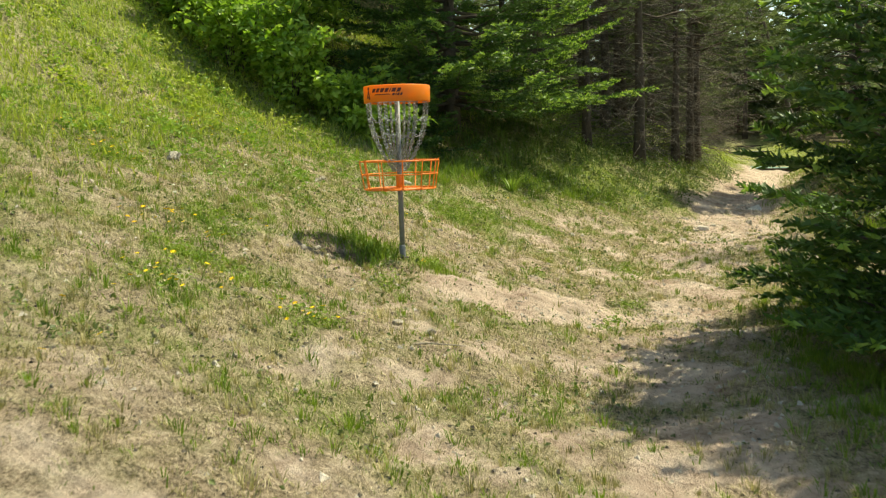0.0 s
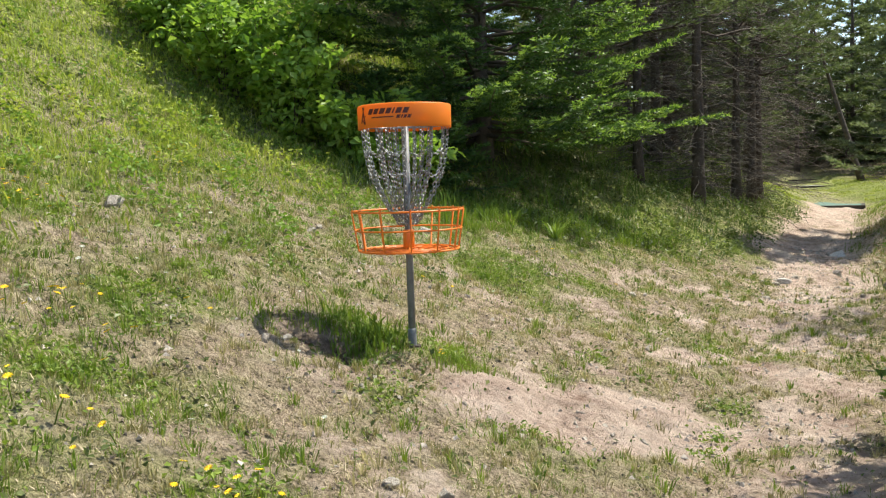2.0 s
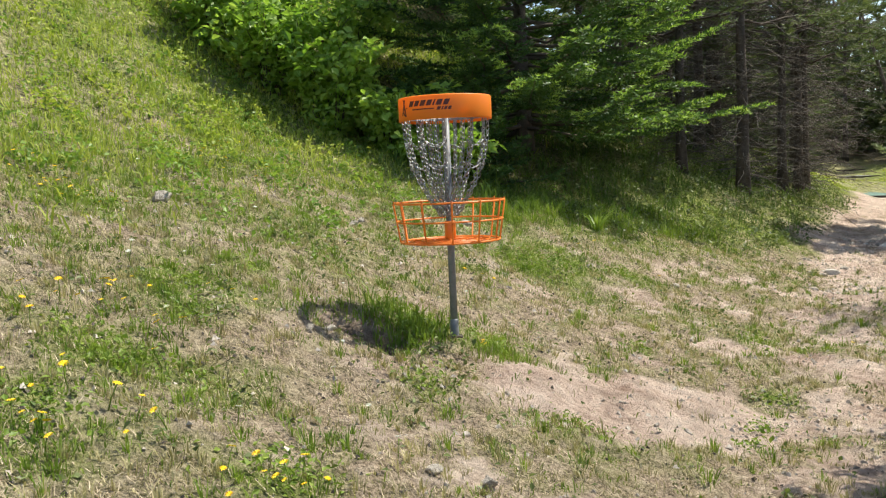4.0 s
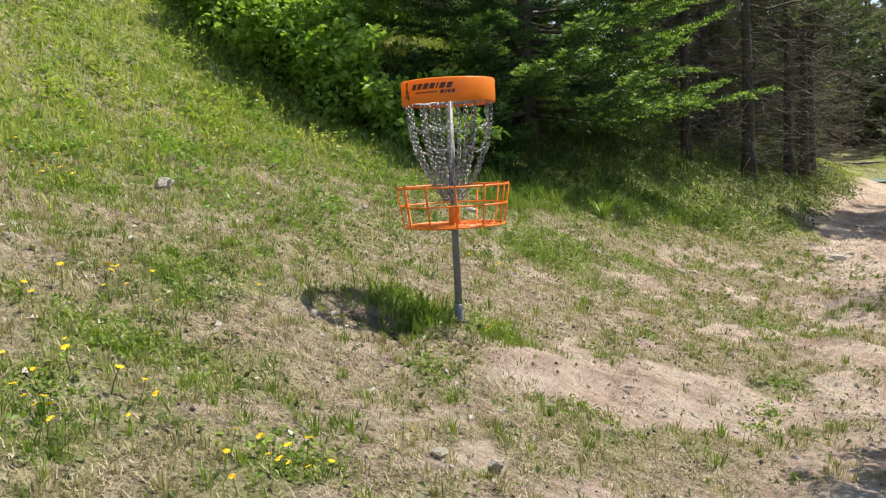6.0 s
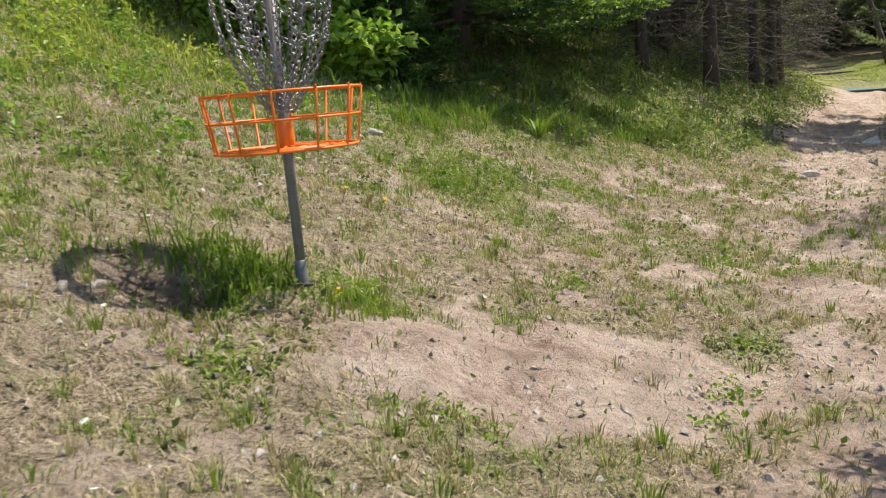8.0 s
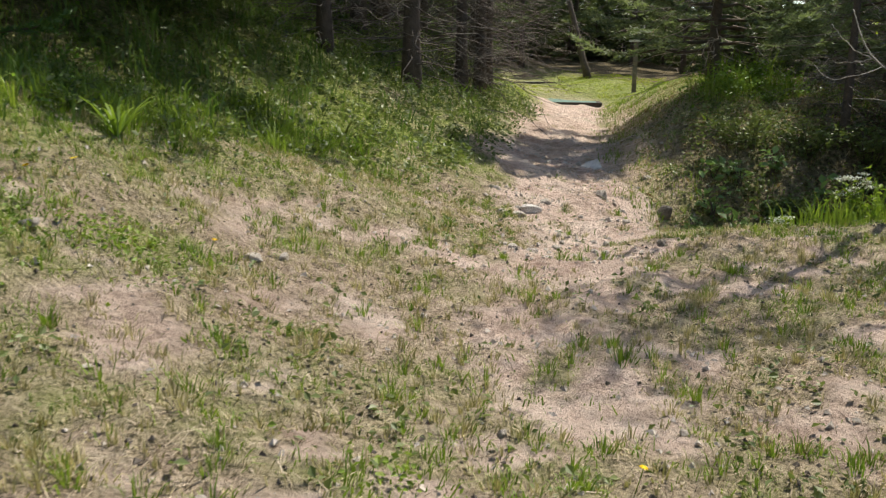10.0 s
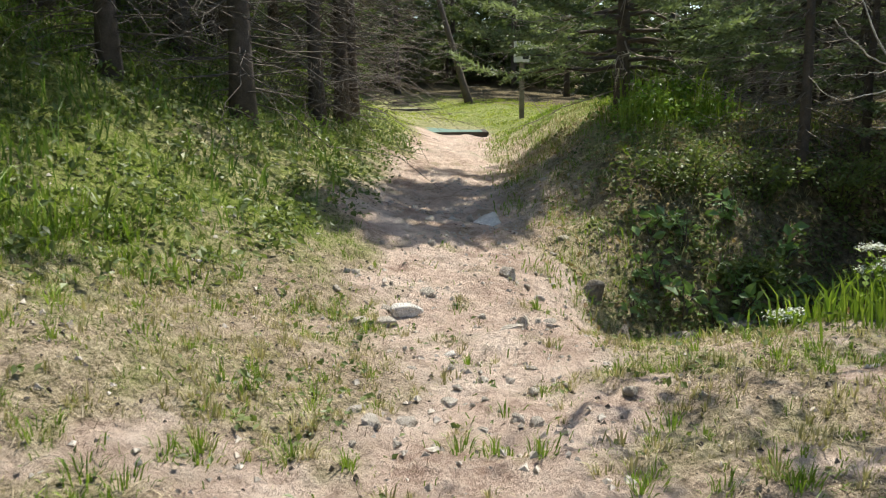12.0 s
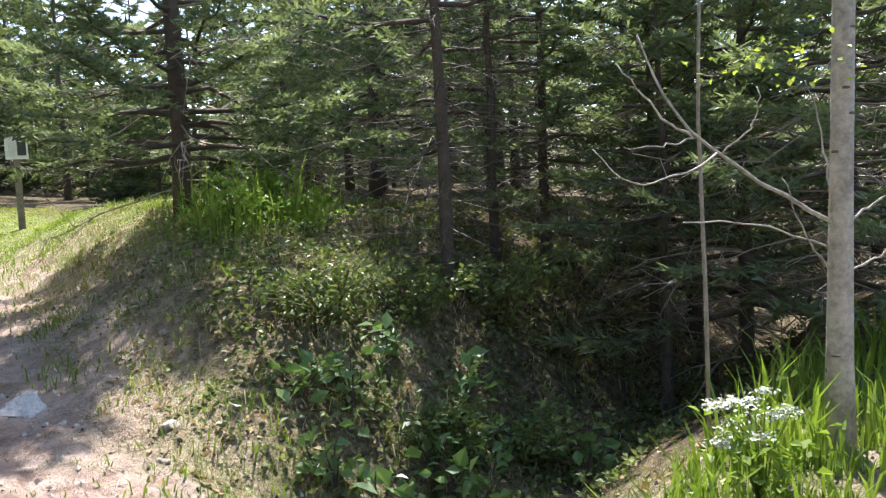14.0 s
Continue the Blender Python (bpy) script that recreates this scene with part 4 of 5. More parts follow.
def clumps_of(name, label, n, area, keep, each, h, w, spread_, material, seed, lean=1.0):
    """Separate tussocks: a handful of blades fanning out of one root."""
    rs = np.random.RandomState(seed)
    x0, x1, y0, y1 = area
    cx, cy = rs.uniform(x0, x1, n), rs.uniform(y0, y1, n)
    ok = rs.uniform(0, 1, n) < keep(cx, cy)
    cx, cy = cx[ok], cy[ok]
    big = rs.uniform(0.5, 1.35, len(cx))
    many = np.maximum((each * big).astype(int), 4)
    cx, cy, big = np.repeat(cx, many), np.repeat(cy, many), np.repeat(big, many)
    n = len(cx)
    a, q = rs.uniform(0, 6.28, n), np.abs(rs.normal(size=n)) * 0.6
    D = np.stack([np.cos(a), np.sin(a), np.zeros(n)], 1)
    x, y = cx + D[:, 0] * q * spread_ * big, cy + D[:, 1] * q * spread_ * big
    hh = h * big * rs.uniform(0.5, 1.15, n) / (1 + 0.5 * q)
    out = hh * lean * np.clip(0.25 + 0.7 * q + 0.25 * rs.normal(size=n), 0.05, 1.6)
    P = np.stack([x, y, height(x, y) - 0.008], 1)
    b = a + 1.57 + rs.normal(size=n) * 0.5
    S = np.stack([np.cos(b), np.sin(b), np.zeros(n)], 1) * (w * rs.uniform(0.6, 1.3, n) * 0.5)[:, None]
    mid = P + D * (out * 0.4)[:, None] + np.array([0, 0, 1.0]) * (hh * 0.65)[:, None]
    tip = P + D * out[:, None] + np.array([0, 0, 1.0]) * (hh * np.clip(1 - 0.3 * q, 0.35, 1))[:, None]
    v = np.stack([P - S, P + S, mid + S * 0.75, mid - S * 0.75, tip], 1).reshape(-1, 3)
    i = np.arange(n)[:, None] * 5
    f = np.concatenate([i + [0, 1, 2], i + [0, 2, 3], i + [3, 2, 4]])
    return tagged(new(name, mesh_of(name, v, f, material)), label, "grass", kind="stuff")


clumps_of("dry_tussocks", "small tussocks of dry olive-brown grass on bare soil", 13000, (-3.4, 5.4, 3.4, 14.6), lambda x, y: np.clip(0.55 + 0.5 * wave(x, y, 0.9, 41) - 0.8 * step(0.55, 0.95, bare(x, y)), 0.02, 1) * (1 - wooded(x, y)), 18, 0.06, 0.0052, 0.045, M_TUSSOCK, 42)
clumps_of("green_tussocks", "green grass tussocks scattered over the dry slope", 9500, (-4.2, 5.4, 3.4, 14.6), lambda x, y: np.clip(0.1 + 0.75 * lush(x, y) + 0.5 * wave(x, y, 0.7, 43) - 0.8 * step(0.6, 0.95, bare(x, y)), 0.01, 1) * (1 - wooded(x, y)), 22, 0.07, 0.0056, 0.055, M_GRASS, 44)
clumps_of("shade_grass", "green grass growing in the shade beside the trail", 4200, (1.4, 5.2, 2.0, 8.5), lambda x, y: step(0.35, 0.9, x - trail_x(y)) * np.clip(0.6 + 0.6 * wave(x, y, 0.6, 45), 0, 1), 18, 0.10, 0.008, 0.07, M_GRASS, 46)


def straw(name, label, n, area, keep, length, material, seed):
    """Loose dead blades lying flat on the soil, two triangles each."""
    rs = np.random.RandomState(seed)
    x0, x1, y0, y1 = area
    x, y = rs.uniform(x0, x1, n), rs.uniform(y0, y1, n)
    ok = rs.uniform(0, 1, n) < keep(x, y)
    x, y = x[ok], y[ok]
    n = len(x)
    a, l_ = rs.uniform(0, 6.28, n), length * rs.uniform(0.3, 1.2, n)
    D = np.stack([np.cos(a), np.sin(a)], 1)
    p0, p1 = np.stack([x, y], 1), np.stack([x, y], 1) + D * l_[:, None]
    S = np.stack([-D[:, 1], D[:, 0], np.zeros(n)], 1) * (0.0011 * rs.uniform(0.7, 1.9, n))[:, None]
    A = np.column_stack([p0, height(p0[:, 0], p0[:, 1]) + 0.004])
    B = np.column_stack([p1, height(p1[:, 0], p1[:, 1]) + rs.uniform(0.003, 0.022, n)])
    v = np.stack([A - S, A + S, B + S * 0.5, B - S * 0.5], 1).reshape(-1, 3)
    i = np.arange(n)[:, None] * 4
    return tagged(new(name, mesh_of(name, v, np.concatenate([i + [0, 1, 2], i + [0, 2, 3]]), material)), label, "straw", kind="stuff")


straw("loose_straw", "dead straw and stubble strewn over the bare soil", 120000, (-3.0, 5.2, 3.4, 14.4), lambda x, y: np.clip(0.75 + 0.5 * wave(x, y, 0.4, 48) - 0.95 * step(0.3, 0.7, bare(x, y)), 0.02, 1) * (1 - wooded(x, y)), 0.038, M_STRAW, 49)
straw("dark_chaff", "dark brown dead stalks and root bits on the soil", 60000, (-3.0, 5.2, 3.4, 15.5), lambda x, y: np.clip(0.5 + 0.7 * wave(x, y, 0.5, 50), 0.15, 1) * (1 - wooded(x, y)), 0.028, M_CHAFF, 50)


clumps_of("bank_tussocks", "tall lush green grass at the foot of the spruce", 1700, (-0.4, 2.6, 11.6, 14.8), lambda x, y: step(-0.2, 0.5, y - edge_wood(x)) * (1 - step(0.8, 2.0, y - edge_wood(x))) * np.clip(0.3 + 0.9 * wave(x, y, 0.55, 34) + 0.3 * wave(x, y, 0.2, 36), 0, 1), 20, 0.19, 0.009, 0.10, M_GRASS, 35, 0.9)


def cover(name, label, n, area, keep, size, h, material, seed):
    """Low leafy plants: leaves at random heights over the ground."""
    rs = np.random.RandomState(seed)
    x0, x1, y0, y1 = area
    x, y = rs.uniform(x0, x1, n), rs.uniform(y0, y1, n)
    ok = rs.uniform(0, 1, n) < keep(x, y)
    x, y = x[ok], y[ok]
    p = np.stack([x, y, height(x, y) + h * rs.uniform(0.05, 1, len(x)) * (0.6 + 0.4 * wave(x, y, 0.7, seed))], 1)
    v, f = leaves(p, rs, size, 0.9)
    return tagged(new(name, mesh_of(name, v, f, material)), label, "plants", kind="stuff")


cover("bank_weeds", "low leafy weeds on the bank below the pines", 75000, (0.2, 6.2, 12.5, 24), lambda x, y: step(-0.6, 0.5, y - edge_wood(x)) * step(0.35, 0.8, trail_x(y) - x) * np.clip(0.4 + 0.9 * wave(x, y, 0.6, 64) + 0.3 * wave(x, y, 0.2, 61), 0, 1), 0.055, 0.20, M_COVER, 71)
cover("slope_weeds", "small leafy weeds on the hillside", 60000, (-8, 0.5, 8, 15), lambda x, y: step(2.8, 4.5, trail_x(y) - x) * np.clip(0.1 + 0.8 * wave(x, y, 0.9, 65) + 0.3 * wave(x, y, 0.3, 70), 0, 1) * (1 - 0.6 * bare(x, y)), 0.05, 0.14, M_LEAF, 72)
cover("meadow_weeds", "tall leafy yellow-green weeds on the upper hillside", 60000, (-11, -1.0, 9.5, 19), lambda x, y: step(4.5, 6.5, trail_x(y) - x) * np.clip(0.1 + 0.9 * wave(x, y, 1.1, 37) + 0.4 * wave(x, y, 0.35, 38), 0, 1), 0.055, 0.34, M_MEADOW, 39)
cover("turf_weeds", "small low weeds scattered over the dry turf", 30000, (-3.2, 6.5, 3.5, 15), lambda x, y: np.clip(wave(x, y, 0.4, 68) - 0.15, 0, 1) * (1 - 0.75 * bare(x, y)), 0.03, 0.045, M_COVER, 75)
cover("tuft_weeds", "leafy green weed clumps in the grass tufts", 90000, (-3.2, 2.6, 4.6, 11.6), lambda x, y: np.clip(sum(np.exp(-((x - a) ** 2 + (y - b) ** 2) / (0.6 * r * r)) for a, b, r in TUFTS), 0, 1), 0.028, 0.09, M_GRASS, 77)
cover("turf_clumps", "small dark green weed clumps on the dry turf", 90000, (-3.2, 6.0, 4.2, 14.5), lambda x, y: step(0.42, 0.8, 0.7 * wave(x, y, 0.28, 78) + 0.5 * wave(x, y, 1.7, 79)) * (1 - 0.9 * step(0.2, 0.7, bare(x, y))) * (1 - wooded(x, y)), 0.034, 0.075, M_COVER, 78)
cover("ditch_leaves", "broad-leaved plants covering the side of the ditch", 26000, (5.2, 10.5, 14.3, 17.9), lambda x, y: step(0.8, 1.6, x - trail_x(y)) * np.clip(0.5 + 0.7 * wave(x, y, 0.7, 66), 0, 1) * (1 - 0.5 * step(16.0, 17.4, y)), 0.045, 0.17, M_COVER, 73)
cover("leaf_litter", "brown fallen leaves on the bank and under the trees", 18000, (4.8, 10.5, 13.8, 20), lambda x, y: step(0.5, 1.2, x - trail_x(y)) * np.clip(0.4 + 0.7 * wave(x, y, 0.6, 69), 0, 1), 0.045, 0.02, M_LEAF_DEAD, 76)
blades("bank_stubble", "dry tan grass on the face of the bank", 26000, (5.0, 10, 14.7, 22), lambda x, y: step(0.4, 1.0, x - trail_x(y)) * np.clip(0.5 + 0.7 * wave(x, y, 0.5, 60), 0, 1) * (1 - 0.5 * wooded(x, y)), 0.12, 0.006, M_DRY, 59, 1.2)
cover("berm_weeds", "clump of bright tall leafy weeds on top of the bank", 9000, (6.7, 8.6, 17.0, 18.7), lambda x, y: np.exp(-((x - 7.6) ** 2 / 0.25 + (y - 17.8) ** 2 / 0.16)), 0.055, 0.50, M_LEAF, 74)
blades("berm_stalks", "bright stalks in the weeds on top of the bank", 2200, (6.9, 8.4, 17.2, 18.6), lambda x, y: np.exp(-((x - 7.6) ** 2 / 0.25 + (y - 17.8) ** 2 / 0.16)), 0.48, 0.010, M_GRASS, 58, 0.4)


def grit(name, label, n, area, keep, size, material, seed):
    """Pebbles and clods, four-sided each."""
    rs = np.random.RandomState(seed)
    x0, x1, y0, y1 = area
    x, y = rs.uniform(x0, x1, n), rs.uniform(y0, y1, n)
    ok = rs.uniform(0, 1, n) < keep(x, y)
    x, y = x[ok], y[ok]
    n = len(x)
    c = np.stack([x, y, height(x, y)], 1)
    s = (size * rs.uniform(0.3, 1.0, n) ** 2)[:, None, None]
    base = np.array([(-1, -0.7, 0), (1, -0.6, 0), (0.1, 1, 0), (0.15, -0.1, 0.9), (-0.3, 0.3, 0.8)])
    a = rs.uniform(0, 6.28, n)
    ca, sa = np.cos(a)[:, None], np.sin(a)[:, None]
    b = base[None] * s + rs.normal(size=(n, 5, 3)) * s * 0.2
    v = np.stack([b[..., 0] * ca - b[..., 1] * sa, b[..., 0] * sa + b[..., 1] * ca, b[..., 2]], -1) + c[:, None]
    i = np.arange(n)[:, None] * 5
    f = np.concatenate([i + k for k in ([0, 1, 3], [1, 2, 3], [2, 4, 3], [2, 0, 4], [0, 3, 4])])
    return tagged(new(name, mesh_of(name, v.reshape(-1, 3), f, material)), label, "gravel", kind="stuff")


grit("gravel", "pale pebbles and grit on the bare sand", 30000, (-2.5, 7.5, 3.5, 19), lambda x, y: 0.12 + 0.88 * bare(x, y) * step(-0.4, 0.6, wave(x, y, 1.0, 67)), 0.021, M_ROCK, 81)
blades("grass_tuft", "tall green tuft growing at the foot of the basket pole", 1500, (-0.75, -0.16, 7.4, 7.95), lambda x, y: np.exp(-((x + 0.4) ** 2 / 0.035 + (y - 7.62) ** 2 / 0.03)), 0.17, 0.009, M_GRASS, 90, 0.7)
blades("grass_tuft", "green tuft growing beside the basket pole", 900, (-0.1, 0.4, 7.4, 7.9), lambda x, y: np.exp(-((x - 0.1) ** 2 / 0.02 + (y - 7.62) ** 2 / 0.02)), 0.11, 0.008, M_GRASS, 91, 0.8)
blades("pit_grass", "grass hanging round the edge of the small hole", 2600, (-1.05, -0.25, 7.1, 7.7), lambda x, y: np.exp(-(((x + 0.62) ** 2 / 0.09 + (y - 7.39) ** 2 / 0.035) - 1.0) ** 2 / 0.25) * 0.75, 0.075, 0.007, M_GRASS, 92, 0.9)
grit("clods", "dark bits of earth and litter on the turf", 24000, (-3, 7, 3.5, 18), lambda x, y: 0.55 - 0.42 * bare(x, y), 0.014, M_SCAR, 82)

# ---- stones in place ----
for i, (x, y, s) in enumerate(((-2.3, 8.45, 0.10), (0.23, 6.0, 0.06), (0.05, 5.88, 0.05), (0.5, 9.3, 0.055), (1.4, 9.4, 0.05), (-0.53, 11.1, 0.09), (0.03, 9.35, 0.04), (-1.3, 9.8, 0.07), (-1.28, 10.0, 0.06), (-0.25, 7.03, 0.04), (-0.27, 6.88, 0.035), (-0.16, 7.22, 0.035), (-0.8, 7.04, 0.05), (-0.72, 7.12, 0.045), (2.29, 10.0, 0.03), (1.64, 11.73, 0.05), (1.5, 11.6, 0.06), (0.65, 11.1, 0.06), (0.68, 8.1, 0.03), (1.11, 9.35, 0.03))):
    stone(x, y, s * 1.05, 200 + i, sink=0.36)
for i, (x, y, s, fl) in enumerate(((4.34, 14.18, 0.10, 0.7), (4.42, 14.0, 0.08, 0.7), (4.82, 13.95, 0.15, 1.0), (5.16, 16.75, 0.25, 0.55), (4.86, 16.88, 0.09, 0.4), (3.68, 14.33, 0.16, 0.45), (3.55, 14.22, 0.12, 0.45), (3.38, 14.14, 0.10, 0.5), (5.3, 15.2, 0.22, 0.6), (5.4, 15.85, 0.13, 0.5), (4.55, 14.95, 0.13, 0.6), (3.74, 13.74, 0.08, 0.4), (3.94, 14.7, 0.10, 0.4), (4.08, 14.63, 0.07, 0.5), (5.25, 14.75, 0.2, 0.5), (5.85, 14.9, 0.34, 0.45), (6.4, 15.0, 0.3, 0.5), (3.4, 14.69, 0.07, 0.5), (4.2, 14.1, 0.12, 0.3), (5.2, 15.6, 0.08, 0.5), (3.1, 13.0, 0.09, 0.4))):
    dark = i in (2, 8, 14, 15, 16)
    stone(x, y, s * 0.78, 300 + i, M_ROCK_DARK if dark else M_ROCK_WHITE if i in (3, 4, 5, 11) else None, fl, label="weathered boulder lying in the ditch" if dark else "pale stone washed out on the sandy trail", name="boulder" if s > 0.2 else "stone")


pebbles = [rock_mesh(400 + k, 0.55, 2) for k in range(6)]
for me in pebbles:
    me.materials.append(M_ROCK)
rp = random.Random(14)
n_pebbles = 0
while n_pebbles < 150:
    x, y = rp.uniform(2.9, 6.2), rp.uniform(12.4, 17.8)
    if float(bare(x, y)) < 0.45 or float(wave(x, y, 1.1, 70)) < -0.1:
        continue
    size = 0.016 + 0.05 * rp.random() ** 3
    ob = new("loose_stone", rp.choice(pebbles))
    ob.matrix_basis = Matrix.LocRotScale((x, y, gz(x, y) + size * 0.1), Euler((rp.uniform(-0.3, 0.3), rp.uniform(-0.3, 0.3), rp.uniform(0, 6.28))), (size,) * 3)
    tagged(ob, "small pale loose stone on the sandy trail", "rock", "loose stones on the trail")
    n_pebbles += 1


# ---- tee pads and sign ----
def tee_pad(x, y, turn, wide, long, material, label):
    e = thing("tee_pad", x, y, gz(x, y) - 0.02, label, "tee pad", "tee pads", turn)
    part("mat", box(wide, long, 0.03, 0, long / 2, 0.035, 0.004), material, e)
    part("front_timber", box(wide + 0.12, 0.09, 0.12, 0, -0.05, 0.0), M_DARK_TIMBER, e, "dark timber edging")
    part("side_timber", box(0.09, long, 0.11, -wide / 2 - 0.05, long / 2, 0.0), M_DARK_TIMBER, e)
    part("side_timber", box(0.09, long, 0.11, wide / 2 + 0.05, long / 2, 0.0), M_DARK_TIMBER, e)
    return e


for (x, y, turn, wide, long), material, label in zip(PADS, (M_MAT, M_MAT_GREY, M_MAT_GREY), ("green rubber tee pad with dark timber edges", "pale grey tee pad with dark timber edges", "pale grey tee pad with dark timber edges")):
    tee_pad(x, y, turn, wide, long, material, label)

sx_, sy_ = 9.88, 26.59
sign = thing("tee_sign", sx_, sy_, gz(sx_, sy_), "small white framed sign on a weathered wooden post", "sign", turn=-20)
part("post", box(0.10, 0.10, 1.8, 0, 0, 0.6), M_TIMBER, sign)
board = part("board", box(0.34, 0.03, 0.42, 0, -0.07, 1.38), M_WHITE, sign, "white painted board")
part("panel", box(0.13, 0.01, 0.30, 0.075, -0.09, 1.38, 0.002), M_PANEL, board, "dark printed panel")
part("panel", box(0.09, 0.01, 0.30, -0.075, -0.09, 1.38, 0.002), M_PETAL_WHITE, board, "pale printed panel")


# ---- aspen at the ditch ----
def aspen(x, y):
    rs = np.random.RandomState(9)
    root = thing("aspen_tree", x, y, gz(x, y) - 0.05, "slim pale-barked aspen with bare lower branches at the ditch", "tree")
    zz = np.linspace(-0.2, 8.0, 14)
    axis = np.stack([0.03 * np.sin(zz * 0.9), 0.03 * np.cos(zz * 0.7) - 0.03, zz], 1)
    part("trunk", Soup().add(*tube(axis, np.interp(zz, (-0.2, 0.1, 1, 4, 8), (0.07, 0.052, 0.042, 0.032, 0.007)), 14)), M_ASPEN, root, "pale grey-green bark with dark scars")
    scars = Soup()
    for i in range(26):
        z, a = rs.uniform(0.1, 3.2), rs.uniform(0, 6.28)
        r = np.interp(z, (-0.2, 0.1, 1, 4, 8), (0.07, 0.052, 0.042, 0.032, 0.007)) + 0.001
        c = np.array([np.interp(z, zz, axis[:, 0]), np.interp(z, zz, axis[:, 1]), z])
        q = a + np.linspace(-0.5, 0.5, 5) * rs.uniform(0.3, 1.0)
        up = 0.003 + 0.006 * rs.uniform()
        lo = [c + (r * math.cos(w), r * math.sin(w), -up * math.cos((w - a) * 2.5)) for w in q]
        hi = [c + (r * math.cos(w), r * math.sin(w), up * math.cos((w - a) * 2.5)) for w in q]
        f = []
        for k in range(4):
            f += [(k, k + 1, 6 + k), (k, 6 + k, 5 + k)]
        scars.add(lo + hi, f)
    tagged(part("bark_scarring", scars, M_SCAR, root), kind="stuff")
    left = np.array([-0.63, 0.77, 0.0])
    away = np.array([0.77, 0.63, 0.0])
    tips = []

    def limb(name, pts, r0, r1):
        line = np.array([left * l_ + away * d_ + np.array([0, 0, z_]) for l_, z_, d_ in pts])
        fine = np.linspace(0, 1, 12)
        line = np.stack([np.interp(fine, np.linspace(0, 1, len(pts)), line[:, k]) for k in range(3)], 1) + rs.normal(size=(12, 3)) * 0.004
        part(name, Soup().add(*tube(line, np.linspace(r0, r1, 12) * 0.62, 6)), M_ASPEN, root)
        tips.append(line[-1])

    limb("branch", [(0, 0.9, 0), (0.25, 1.05, 0.02), (0.5, 1.24, 0.05), (0.62, 1.42, 0.08), (0.70, 1.62, 0.1)], 0.015, 0.006)
    limb("branch", [(0.5, 1.24, 0.05), (0.62, 1.30, 0.0), (0.72, 1.40, -0.05), (0.80, 1.5, -0.05)], 0.008, 0.004)
    limb("branch", [(0.5, 1.24, 0.05), (0.62, 1.21, 0.0), (0.78, 1.21, 0.0)], 0.006, 0.003)
    limb("branch", [(0.42, 1.18, 0.04), (0.55, 1.12, -0.05), (0.72, 1.07, -0.1), (0.82, 1.11, -0.1), (0.9, 1.2, -0.1)], 0.007, 0.003)
    limb("branch", [(0.40, 1.18, 0.04), (0.33, 1.24, 0.0), (0.29, 1.30, 0.0), (0.28, 1.40, 0.0)], 0.006, 0.003)
    limb("branch", [(0.03, 0.82, 0), (0.15, 0.86, 0.0), (0.32, 0.92, -0.03), (0.58, 0.94, -0.05)], 0.008, 0.004)
    limb("branch", [(0.03, 0.74, 0), (0.10, 0.82, -0.02), (0.17, 0.95, -0.03), (0.2, 1.08, -0.03)], 0.008, 0.003)
    limb("branch", [(0.02, 0.95, 0), (0.05, 1.1, -0.03), (0.09, 1.3, -0.05), (0.14, 1.42, -0.05)], 0.008, 0.003)
    limb("branch", [(-0.03, 0.9, 0), (-0.15, 0.98, 0.0), (-0.3, 1.1, 0.0)], 0.009, 0.004)
    limb("branch", [(-0.03, 0.72, 0), (-0.14, 0.77, 0.0), (-0.26, 0.86, 0.0)], 0.008, 0.004)
    for i in range(16):
        z = 2.5 + 5.0 * i / 16
        a = i * 2.4
        l_ = (1.5 - 0.15 * i / 2) * rs.uniform(0.6, 1)
        line = [np.array([0, 0, z]), np.array([math.cos(a) * l_ * 0.5, math.sin(a) * l_ * 0.5, z + 0.25 * l_]), np.array([math.cos(a) * l_, math.sin(a) * l_, z + 0.45 * l_])]
        part("branch", Soup().add(*tube(line, (0.016, 0.01, 0.004), 5)), M_ASPEN, root)
        tips += [line[1], (line[1] + line[2]) / 2, line[2], line[2]]
    pts = np.concatenate([np.array(t_) + rs.normal(size=(30, 3)) * (0.24, 0.24, 0.16) for t_ in tips[10:]])
    low = left * 0.2 + np.array([0, 0, 1.5]) + rs.normal(size=(70, 3)) * (0.14, 0.14, 0.05)
    part("crown", Soup().add(*leaves(pts, rs, 0.075)), M_LEAF, root, smooth=False)
    part("low_leaves", Soup().add(*leaves(low, rs, 0.03)), M_MEADOW, root, "small yellow-green leaves on the lowest twigs", smooth=False)


aspen(6.48, 13.18)
sap = thing("sapling", 6.64, 13.74, gz(6.64, 13.74) - 0.05, "thin bare upright sapling in the ditch", "sapling")
part("stem", Soup().add(*tube([(0, 0, 0), (0.02, 0.01, 0.7), (0, 0.02, 1.5), (0.03, 0.0, 2.6), (0.0, 0.04, 4.0)], (0.011, 0.010, 0.008, 0.006, 0.003), 6)), M_DEAD, sap)


